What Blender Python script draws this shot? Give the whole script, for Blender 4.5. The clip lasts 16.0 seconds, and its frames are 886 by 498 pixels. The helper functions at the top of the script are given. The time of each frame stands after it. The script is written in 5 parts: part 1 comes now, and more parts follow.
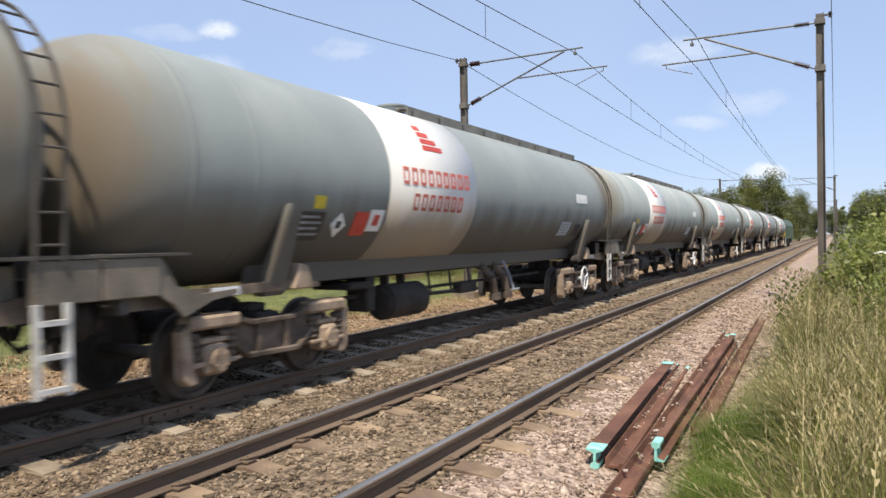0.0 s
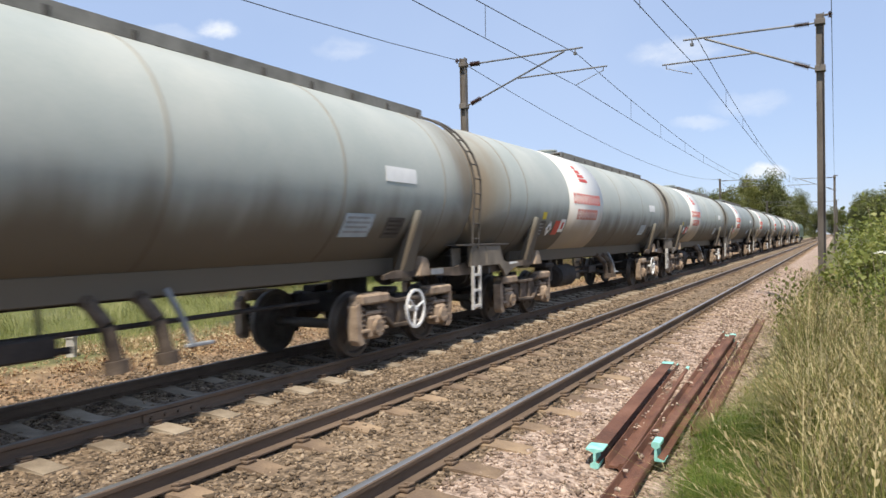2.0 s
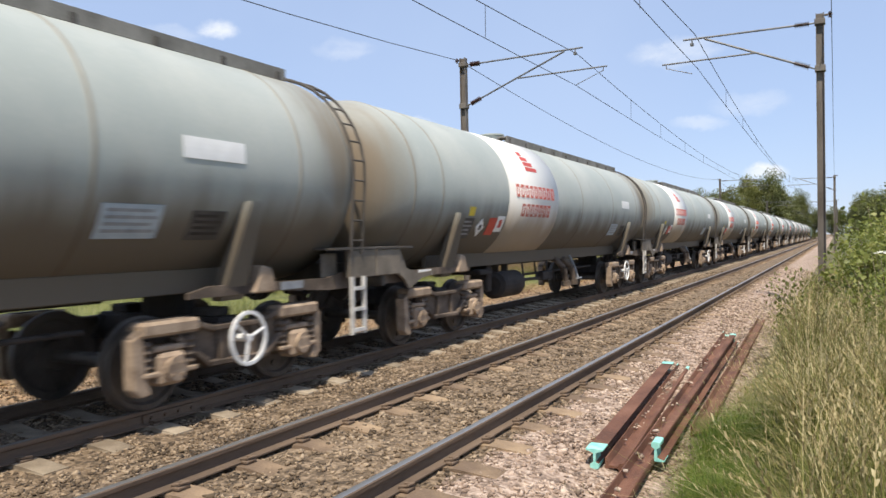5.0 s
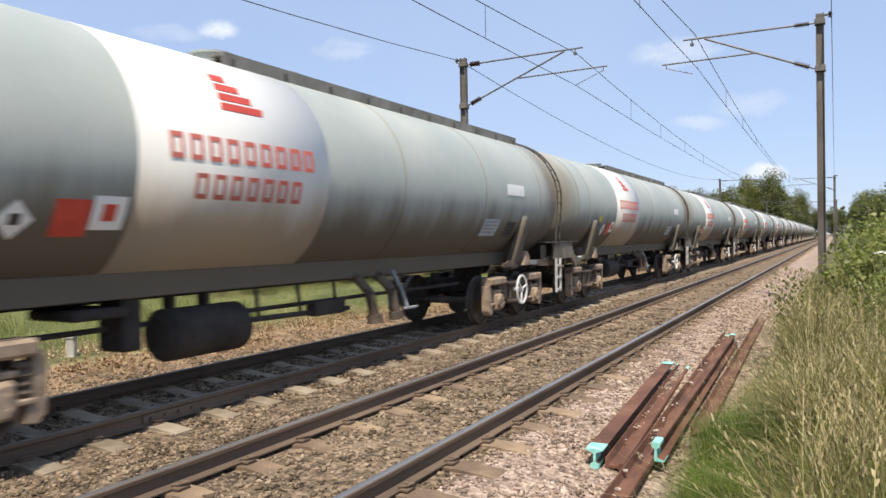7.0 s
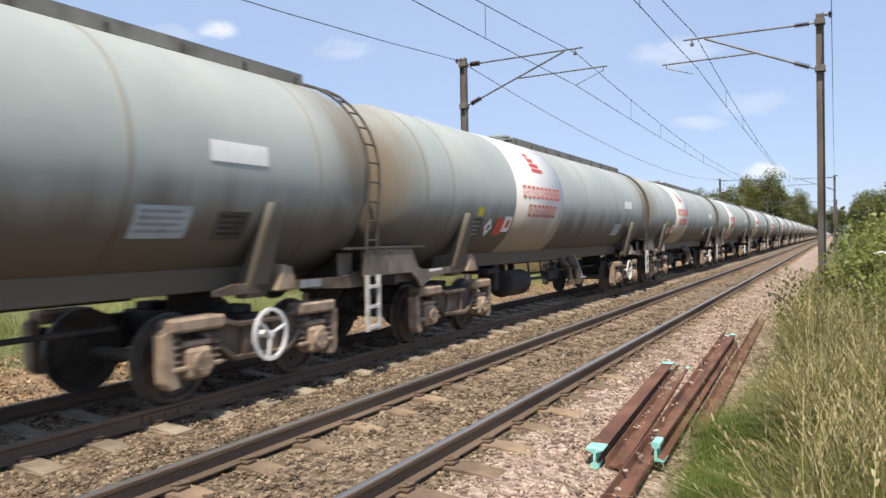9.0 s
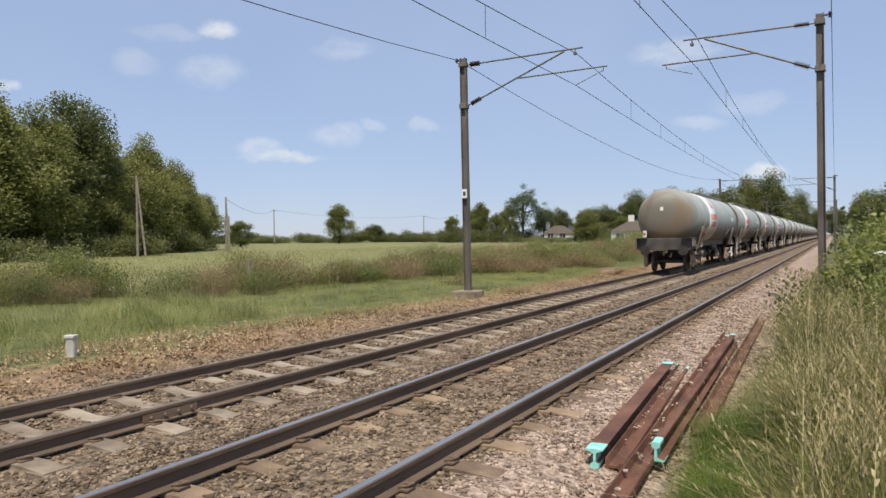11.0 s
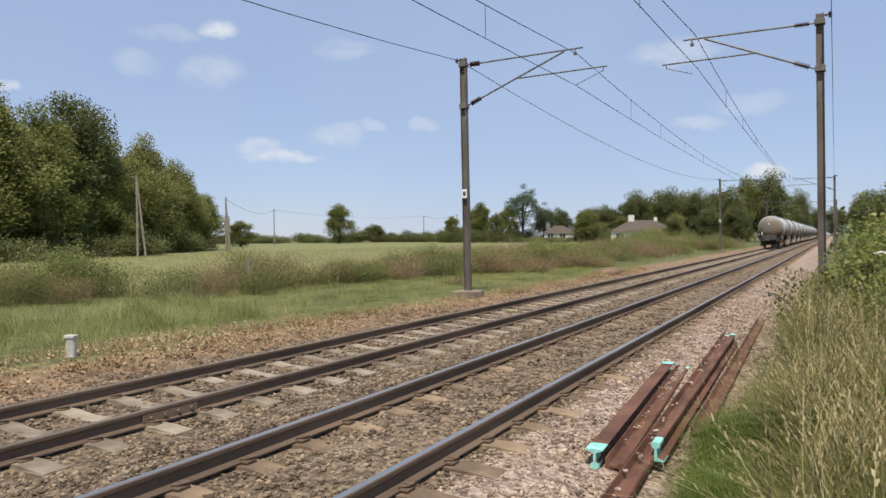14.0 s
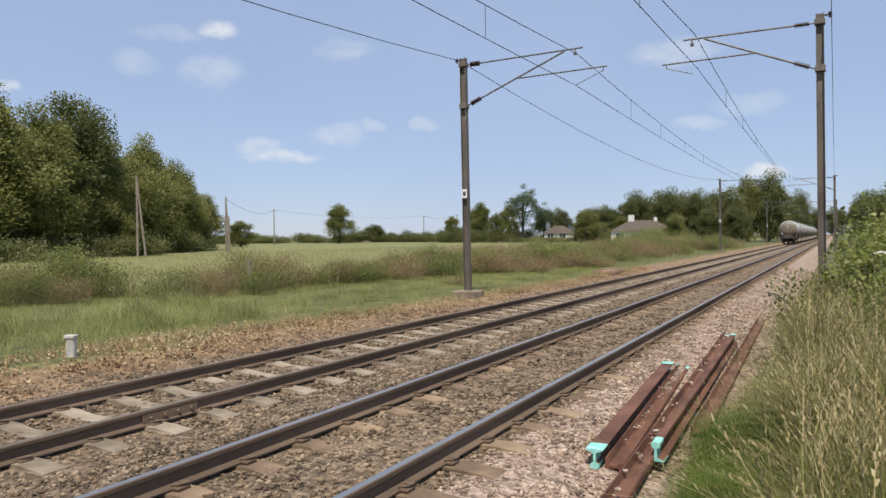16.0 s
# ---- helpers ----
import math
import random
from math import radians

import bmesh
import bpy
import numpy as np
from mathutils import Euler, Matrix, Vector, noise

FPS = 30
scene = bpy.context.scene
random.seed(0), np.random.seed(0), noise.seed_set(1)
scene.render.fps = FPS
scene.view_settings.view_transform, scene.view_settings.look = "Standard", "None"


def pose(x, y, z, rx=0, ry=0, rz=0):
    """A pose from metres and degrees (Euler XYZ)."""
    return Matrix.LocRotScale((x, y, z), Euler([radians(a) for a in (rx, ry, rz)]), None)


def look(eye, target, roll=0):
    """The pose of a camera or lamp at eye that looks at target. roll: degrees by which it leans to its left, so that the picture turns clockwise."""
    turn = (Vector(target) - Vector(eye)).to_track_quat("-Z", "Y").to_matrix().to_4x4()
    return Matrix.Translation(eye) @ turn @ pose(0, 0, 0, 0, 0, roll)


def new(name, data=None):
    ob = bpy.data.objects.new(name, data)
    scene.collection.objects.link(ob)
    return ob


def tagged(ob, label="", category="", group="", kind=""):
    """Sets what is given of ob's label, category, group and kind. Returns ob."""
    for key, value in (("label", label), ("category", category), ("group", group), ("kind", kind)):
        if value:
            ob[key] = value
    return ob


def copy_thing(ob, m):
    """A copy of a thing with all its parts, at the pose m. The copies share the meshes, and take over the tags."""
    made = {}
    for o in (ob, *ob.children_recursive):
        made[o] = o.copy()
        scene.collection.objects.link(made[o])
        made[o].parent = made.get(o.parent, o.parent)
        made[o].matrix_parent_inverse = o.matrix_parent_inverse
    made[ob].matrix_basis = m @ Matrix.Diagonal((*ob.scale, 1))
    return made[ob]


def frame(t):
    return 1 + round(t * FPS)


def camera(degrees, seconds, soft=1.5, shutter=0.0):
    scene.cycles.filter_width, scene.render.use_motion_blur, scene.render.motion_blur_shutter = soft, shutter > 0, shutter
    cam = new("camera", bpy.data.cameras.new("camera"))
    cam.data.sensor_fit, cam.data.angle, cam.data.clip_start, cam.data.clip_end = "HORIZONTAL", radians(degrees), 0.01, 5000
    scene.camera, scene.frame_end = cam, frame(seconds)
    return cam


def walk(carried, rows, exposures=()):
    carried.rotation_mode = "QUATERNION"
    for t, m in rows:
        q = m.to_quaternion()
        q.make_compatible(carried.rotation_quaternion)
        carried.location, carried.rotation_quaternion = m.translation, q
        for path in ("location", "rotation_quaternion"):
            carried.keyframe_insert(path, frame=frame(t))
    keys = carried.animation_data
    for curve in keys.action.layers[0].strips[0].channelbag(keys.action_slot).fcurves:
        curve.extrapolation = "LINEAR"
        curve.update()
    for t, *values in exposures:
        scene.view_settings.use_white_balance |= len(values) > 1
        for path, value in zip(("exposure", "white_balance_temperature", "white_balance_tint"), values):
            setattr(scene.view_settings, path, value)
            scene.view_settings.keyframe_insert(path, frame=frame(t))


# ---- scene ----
cam = camera(62.19, 16.0, soft=1.5, shutter=0.12)
EYE = Vector((0.0, 0.0, 1.646))
AIM = EYE + Vector((-0.47125, 0.88188, -0.01493)) * 10.0
HOLD = look(EYE, AIM, -0.688)
walk(cam, [(0.0, HOLD), (16.0, HOLD)], exposures=[(0.0, 0.10), (9.2, 0.10), (11.2, -0.22), (16.0, -0.22)])

# light: high summer sun, mostly along the line, and a clear sky with a few small clouds
SUN_DIR = Vector((0.18, -0.42, 0.89)).normalized()
sun = new("sun", bpy.data.lights.new("sun", "SUN"))
sun.data.energy, sun.data.angle, sun.data.color = 5.2, radians(0.6), (1.0, 0.90, 0.755)
sun.matrix_world = look(SUN_DIR * 100, (0, 0, 0))
world = bpy.data.worlds.new("sky")
scene.world = world
world.use_nodes = True


def build_world():
    nt = world.node_tree
    nt.nodes.clear()
    out = nt.nodes.new("ShaderNodeOutputWorld")
    bg = nt.nodes.new("ShaderNodeBackground")
    sky = nt.nodes.new("ShaderNodeTexSky")
    sky.sky_type, sky.sun_disc = "NISHITA", False
    sky.sun_elevation = math.asin(SUN_DIR.z)
    sky.sun_rotation = math.atan2(SUN_DIR.x, SUN_DIR.y)
    sky.air_density, sky.dust_density, sky.ozone_density = 1.0, 0.1, 3.0
    bg.inputs[1].default_value = 0.135
    geo = nt.nodes.new("ShaderNodeTexCoord")
    # cumulus scattered low over the fields: each is (azimuth, elevation, half width, half height, density)
    clouds = [(-45.0, 15.3, 1.7, 0.9, 0.85), (-40.3, 6.3, 3.8, 0.55, 0.85), (-42.0, 6.9, 2.0, 0.9, 0.5), (-45.4, 12.3, 3.0, 1.3, 0.38), (-36.1, 8.0, 2.6, 1.0, 0.45),
              (-50.6, 12.6, 2.0, 1.0, 0.25), (-35.5, 14.4, 2.8, 0.9, 0.30), (-10.3, 13.3, 4.0, 1.1, 0.5), (-4.3, 4.4, 1.7, 0.8, 0.95), (-8.7, 8.2, 2.4, 0.7, 0.35),
              (-29.5, 8.8, 1.4, 0.6, 0.40), (-33.4, 8.8, 1.3, 0.6, 0.35), (-58.8, 10.5, 1.2, 0.5, 0.8), (-48.3, 14.8, 3.0, 0.7, 0.25), (-5.3, 9.4, 3.2, 1.0, 0.28),
              (60.0, 14.0, 8.0, 2.5, 0.8), (-115.0, 20.0, 9.0, 3.0, 0.7), (140.0, 18.0, 10.0, 3.0, 0.7), (100.0, 35.0, 9.0, 4.0, 0.6)]
    noise_a = nt.nodes.new("ShaderNodeTexNoise")
    noise_a.inputs["Scale"].default_value, noise_a.inputs["Detail"].default_value, noise_a.inputs["Roughness"].default_value = 22.0, 6.0, 0.62
    nt.links.new(geo.outputs["Generated"], noise_a.inputs["Vector"])
    warp = nt.nodes.new("ShaderNodeVectorMath")
    warp.operation = "MULTIPLY_ADD"
    nt.links.new(noise_a.outputs["Color"], warp.inputs[0])
    warp.inputs[1].default_value, warp.inputs[2].default_value = (0.03, 0.03, 0.03), (-0.015, -0.015, -0.015)
    shift = nt.nodes.new("ShaderNodeVectorMath")
    nt.links.new(geo.outputs["Generated"], shift.inputs[0])
    nt.links.new(warp.outputs[0], shift.inputs[1])
    total = None
    for az, el, w, hgt, dens in clouds:
        a, e = radians(az), radians(el)
        d = Vector((math.sin(a) * math.cos(e), math.cos(a) * math.cos(e), math.sin(e)))
        right = Vector((math.cos(a), -math.sin(a), 0))
        up = right.cross(d)
        sub = nt.nodes.new("ShaderNodeVectorMath")
        sub.operation = "SUBTRACT"
        nt.links.new(shift.outputs[0], sub.inputs[0])
        sub.inputs[1].default_value = d
        squares = []
        for axis, size in ((right, w), (up, hgt), (d, 40.0)):
            dot = nt.nodes.new("ShaderNodeVectorMath")
            dot.operation = "DOT_PRODUCT"
            nt.links.new(sub.outputs[0], dot.inputs[0])
            dot.inputs[1].default_value = axis / math.tan(radians(size))
            sq = nt.nodes.new("ShaderNodeMath")
            sq.operation = "MULTIPLY"
            nt.links.new(dot.outputs["Value"], sq.inputs[0])
            nt.links.new(dot.outputs["Value"], sq.inputs[1])
            squares.append(sq)
        add = nt.nodes.new("ShaderNodeMath")
        nt.links.new(squares[0].outputs[0], add.inputs[0])
        nt.links.new(squares[1].outputs[0], add.inputs[1])
        add2 = nt.nodes.new("ShaderNodeMath")
        nt.links.new(add.outputs[0], add2.inputs[0])
        nt.links.new(squares[2].outputs[0], add2.inputs[1])
        ramp = nt.nodes.new("ShaderNodeMapRange")
        ramp.interpolation_type = "SMOOTHSTEP"
        nt.links.new(add2.outputs[0], ramp.inputs["Value"])
        ramp.inputs["From Min"].default_value, ramp.inputs["From Max"].default_value = 0.0, 1.0
        ramp.inputs["To Min"].default_value, ramp.inputs["To Max"].default_value = dens, 0.0
        if total is None:
            total = ramp.outputs["Result"]
        else:
            mx = nt.nodes.new("ShaderNodeMath")
            mx.operation = "MAXIMUM"
            nt.links.new(total, mx.inputs[0])
            nt.links.new(ramp.outputs["Result"], mx.inputs[1])
            total = mx.outputs[0]
    wisp = nt.nodes.new("ShaderNodeTexNoise")
    wisp.inputs["Scale"].default_value, wisp.inputs["Detail"].default_value, wisp.inputs["Roughness"].default_value = 16.0, 8.0, 0.6
    stretch = nt.nodes.new("ShaderNodeMapping")
    stretch.inputs["Scale"].default_value = (1.0, 1.0, 2.6)
    nt.links.new(shift.outputs[0], stretch.inputs["Vector"])
    nt.links.new(stretch.outputs[0], wisp.inputs["Vector"])
    thin = nt.nodes.new("ShaderNodeMapRange")
    nt.links.new(wisp.outputs["Fac"], thin.inputs["Value"])
    for key, v in (("From Min", 0.32), ("From Max", 0.58), ("To Min", 0.25), ("To Max", 1.1)):
        thin.inputs[key].default_value = v
    torn = nt.nodes.new("ShaderNodeMath")
    torn.operation = "MULTIPLY"
    nt.links.new(total, torn.inputs[0])
    nt.links.new(thin.outputs["Result"], torn.inputs[1])
    total = torn.outputs[0]
    tint = nt.nodes.new("ShaderNodeMixRGB")
    tint.blend_type = "MULTIPLY"
    tint.inputs[0].default_value, tint.inputs[2].default_value = 1.0, (0.97, 0.95, 1.06, 1)
    nt.links.new(sky.outputs[0], tint.inputs[1])
    # thin veil of high haze
    veil = nt.nodes.new("ShaderNodeTexNoise")
    veil.inputs["Scale"].default_value, veil.inputs["Detail"].default_value = 3.0, 4.0
    nt.links.new(geo.outputs["Generated"], veil.inputs["Vector"])
    vr = nt.nodes.new("ShaderNodeMapRange")
    nt.links.new(veil.outputs["Fac"], vr.inputs["Value"])
    vr.inputs["From Min"].default_value, vr.inputs["From Max"].default_value = 0.4, 0.75
    vr.inputs["To Min"].default_value, vr.inputs["To Max"].default_value = 0.64, 0.80
    hazed = nt.nodes.new("ShaderNodeMixRGB")
    nt.links.new(vr.outputs["Result"], hazed.inputs[0])
    nt.links.new(tint.outputs[0], hazed.inputs[1])
    hazed.inputs[2].default_value = (3.75, 4.70, 6.55, 1)
    mix = nt.nodes.new("ShaderNodeMixRGB")
    nt.links.new(total, mix.inputs[0])
    nt.links.new(hazed.outputs[0], mix.inputs[1])
    mix.inputs[2].default_value = (6.6, 6.9, 7.4, 1)
    nt.links.new(mix.outputs[0], bg.inputs[0])
    nt.links.new(bg.outputs[0], out.inputs[0])


build_world()


# ---- materials ----
def material(name, stops, scale=4.0, rough=0.7, metal=0.0, bump=0.0, bump_scale=40.0, fine=0.25, per_object=0.0, per_island=0.0,
             stretch=(1, 1, 1), translucent=0.0):
    """Colour from two sizes of noise over stops (position, rgb); bump in metres-ish strength."""
    m = bpy.data.materials.new(name)
    m.use_nodes = True
    nt = m.node_tree
    bsdf = nt.nodes["Principled BSDF"]
    co = nt.nodes.new("ShaderNodeTexCoord")
    mp = nt.nodes.new("ShaderNodeMapping")
    mp.inputs["Scale"].default_value = stretch
    nt.links.new(co.outputs["Object"], mp.inputs["Vector"])
    big = nt.nodes.new("ShaderNodeTexNoise")
    big.inputs["Scale"].default_value, big.inputs["Detail"].default_value = scale, 5.0
    small = nt.nodes.new("ShaderNodeTexNoise")
    small.inputs["Scale"].default_value, small.inputs["Detail"].default_value = bump_scale, 3.0
    for n in (big, small):
        nt.links.new(mp.outputs[0], n.inputs["Vector"])
    mixn = nt.nodes.new("ShaderNodeMath")
    mixn.operation = "MULTIPLY_ADD"
    nt.links.new(small.outputs["Fac"], mixn.inputs[0])
    mixn.inputs[1].default_value = fine
    sub = nt.nodes.new("ShaderNodeMath")
    sub.operation = "SUBTRACT"
    nt.links.new(big.outputs["Fac"], sub.inputs[0])
    sub.inputs[1].default_value = fine / 2
    nt.links.new(sub.outputs[0], mixn.inputs[2])
    value = mixn.outputs[0]
    for amount, kind in ((per_object, "object"), (per_island, "island")):
        if amount:
            src = nt.nodes.new("ShaderNodeObjectInfo" if kind == "object" else "ShaderNodeNewGeometry")
            sock = src.outputs["Random" if kind == "object" else "Random Per Island"]
            ma = nt.nodes.new("ShaderNodeMath")
            ma.operation = "MULTIPLY_ADD"
            nt.links.new(sock, ma.inputs[0])
            ma.inputs[1].default_value = amount
            s2 = nt.nodes.new("ShaderNodeMath")
            s2.operation = "SUBTRACT"
            nt.links.new(value, s2.inputs[0])
            s2.inputs[1].default_value = amount / 2
            nt.links.new(s2.outputs[0], ma.inputs[2])
            value = ma.outputs[0]
    ramp = nt.nodes.new("ShaderNodeValToRGB")
    els = ramp.color_ramp.elements
    while len(els) < len(stops):
        els.new(0.5)
    for e, (pos, rgb) in zip(els, stops):
        e.position, e.color = pos, (*rgb, 1)
    nt.links.new(value, ramp.inputs[0])
    nt.links.new(ramp.outputs[0], bsdf.inputs["Base Color"])
    bsdf.inputs["Roughness"].default_value = rough
    bsdf.inputs["Metallic"].default_value = metal
    if bump:
        b = nt.nodes.new("ShaderNodeBump")
        b.inputs["Strength"].default_value, b.inputs["Distance"].default_value = min(1.0, bump), 0.02
        nt.links.new(small.outputs["Fac"], b.inputs["Height"])
        nt.links.new(b.outputs[0], bsdf.inputs["Normal"])
    if translucent:
        tr = nt.nodes.new("ShaderNodeBsdfTranslucent")
        nt.links.new(ramp.outputs[0], tr.inputs["Color"])
        mx = nt.nodes.new("ShaderNodeMixShader")
        mx.inputs[0].default_value = translucent
        nt.links.new(bsdf.outputs[0], mx.inputs[1])
        nt.links.new(tr.outputs[0], mx.inputs[2])
        nt.links.new(mx.outputs[0], nt.nodes["Material Output"].inputs["Surface"])
    return m


def two(a, b, lo=0.3, hi=0.7):
    return [(lo, a), (hi, b)]


BALLAST = material("ballast_stone", [(0.25, (0.070, 0.049, 0.030)), (0.5, (0.190, 0.136, 0.085)), (0.75, (0.37, 0.282, 0.190))], 3.0, 0.9, bump=0.3, per_island=0.55)
BALLAST_PINK = material("fresh_ballast", [(0.2, (0.145, 0.102, 0.073)), (0.5, (0.335, 0.243, 0.180)), (0.8, (0.58, 0.455, 0.36))], 3.0, 0.85, bump=0.3, per_island=0.6)
BED = material("ballast_bed", [(0.3, (0.062, 0.044, 0.027)), (0.5, (0.170, 0.121, 0.076)), (0.7, (0.31, 0.23, 0.152))], 9.0, 0.95, bump=1.0, bump_scale=26.0, fine=0.8)
BED_PINK = material("shoulder_bed", [(0.3, (0.14, 0.10, 0.075)), (0.5, (0.34, 0.25, 0.19)), (0.7, (0.52, 0.41, 0.33))], 9.0, 0.95, bump=1.0, bump_scale=26.0, fine=0.8)
CONCRETE = material("weathered_concrete", [(0.3, (0.19, 0.15, 0.105)), (0.55, (0.33, 0.27, 0.195)), (0.8, (0.44, 0.37, 0.28))], 2.5, 0.9, bump=0.4, bump_scale=60, per_object=0.3)
CONCRETE_DIRTY = material("dirty_concrete", [(0.3, (0.16, 0.11, 0.072)), (0.55, (0.29, 0.205, 0.128)), (0.8, (0.43, 0.31, 0.19))], 2.5, 0.95, bump=0.5, bump_scale=60, per_object=0.3)
RUST = material("rail_rust", [(0.3, (0.075, 0.052, 0.036)), (0.55, (0.150, 0.104, 0.070)), (0.8, (0.225, 0.160, 0.108))], 2.0, 0.85, bump=0.3, bump_scale=50, stretch=(1, 0.15, 1))
RUST_RED = material("old_rail_rust", [(0.3, (0.075, 0.033, 0.020)), (0.5, (0.155, 0.068, 0.040)), (0.75, (0.24, 0.12, 0.075))], 3.0, 0.8, bump=0.35, bump_scale=70, stretch=(1, 0.4, 1))
RAIL_SHINE = material("polished_rail_head", two((0.36, 0.35, 0.335), (0.54, 0.525, 0.50)), 3.0, 0.42, 0.85, stretch=(1, 0.05, 1))
RAIL_DULL = material("dull_rail_head", two((0.15, 0.125, 0.10), (0.25, 0.21, 0.17)), 3.0, 0.6, 0.4, stretch=(1, 0.05, 1))
TURQUOISE = material("turquoise_paint", two((0.20, 0.60, 0.52), (0.42, 0.80, 0.70)), 14.0, 0.6)
MAST = material("mast_steel", [(0.3, (0.085, 0.070, 0.058)), (0.55, (0.165, 0.145, 0.125)), (0.8, (0.25, 0.225, 0.195))], 2.0, 0.75, 0.1, bump=0.15, stretch=(1, 1, 0.3))
GALV = material("galvanised_tube", two((0.13, 0.13, 0.13), (0.24, 0.24, 0.24)), 5.0, 0.6, 0.5)
INSULATOR = material("brown_insulator", two((0.035, 0.017, 0.013), (0.06, 0.03, 0.022)), 6.0, 0.3)
WIRE = material("dark_wire", two((0.02, 0.02, 0.02), (0.05, 0.045, 0.04)), 5.0, 0.7)
WHITE = material("white_paint", two((0.76, 0.76, 0.74), (0.85, 0.85, 0.83)), 6.0, 0.5)
YELLOW = material("yellow_paint", two((0.55, 0.42, 0.03), (0.70, 0.55, 0.05)), 6.0, 0.5)
RED = material("red_paint", two((0.50, 0.055, 0.035), (0.62, 0.08, 0.05)), 8.0, 0.5)
BLACK = material("black_panel", two((0.025, 0.025, 0.025), (0.05, 0.05, 0.05)), 6.0, 0.5)
GREYPANEL = material("faded_panel", two((0.20, 0.21, 0.22), (0.32, 0.34, 0.36)), 6.0, 0.6)
BLUEPANEL = material("faded_blue_panel", two((0.30, 0.37, 0.43), (0.44, 0.51, 0.56)), 6.0, 0.6)
WALK = material("walkway_grating", two((0.14, 0.13, 0.115), (0.26, 0.245, 0.22)), 3.0, 0.8, bump=0.3)
PALE_CONCRETE = material("pale_concrete", two((0.40, 0.38, 0.34), (0.62, 0.60, 0.55)), 5.0, 0.9, bump=0.3)
LITTER = material("leaf_litter", [(0.15, (0.12, 0.06, 0.03)), (0.40, (0.28, 0.16, 0.08)), (0.6, (0.46, 0.34, 0.19)), (0.85, (0.64, 0.53, 0.34))], 0.35, 0.95, per_island=0.7)
UNDER = material("underframe_grime", [(0.3, (0.018, 0.015, 0.013)), (0.6, (0.045, 0.036, 0.03)), (0.85, (0.085, 0.065, 0.05))], 3.0, 0.85, bump=0.3)
BOGIE = material("bogie_casting", [(0.25, (0.045, 0.033, 0.025)), (0.5, (0.11, 0.082, 0.060)), (0.75, (0.23, 0.175, 0.13))], 3.0, 0.85, bump=0.3)
BOGIE_LIGHT = material("dusty_axlebox", two((0.22, 0.16, 0.11), (0.45, 0.34, 0.24)), 5.0, 0.85, bump=0.2)
WHEEL = material("wheel_steel", two((0.055, 0.046, 0.038), (0.13, 0.11, 0.09)), 4.0, 0.6, 0.25)
DUSTY = material("dusty_frame_paint", [(0.3, (0.10, 0.085, 0.066)), (0.55, (0.175, 0.148, 0.115)), (0.8, (0.26, 0.22, 0.17))], 2.5, 0.85, bump=0.2)
FRAME = material("frame_grey", [(0.3, (0.045, 0.040, 0.034)), (0.55, (0.085, 0.075, 0.065)), (0.8, (0.15, 0.13, 0.11))], 2.0, 0.8, bump=0.2)


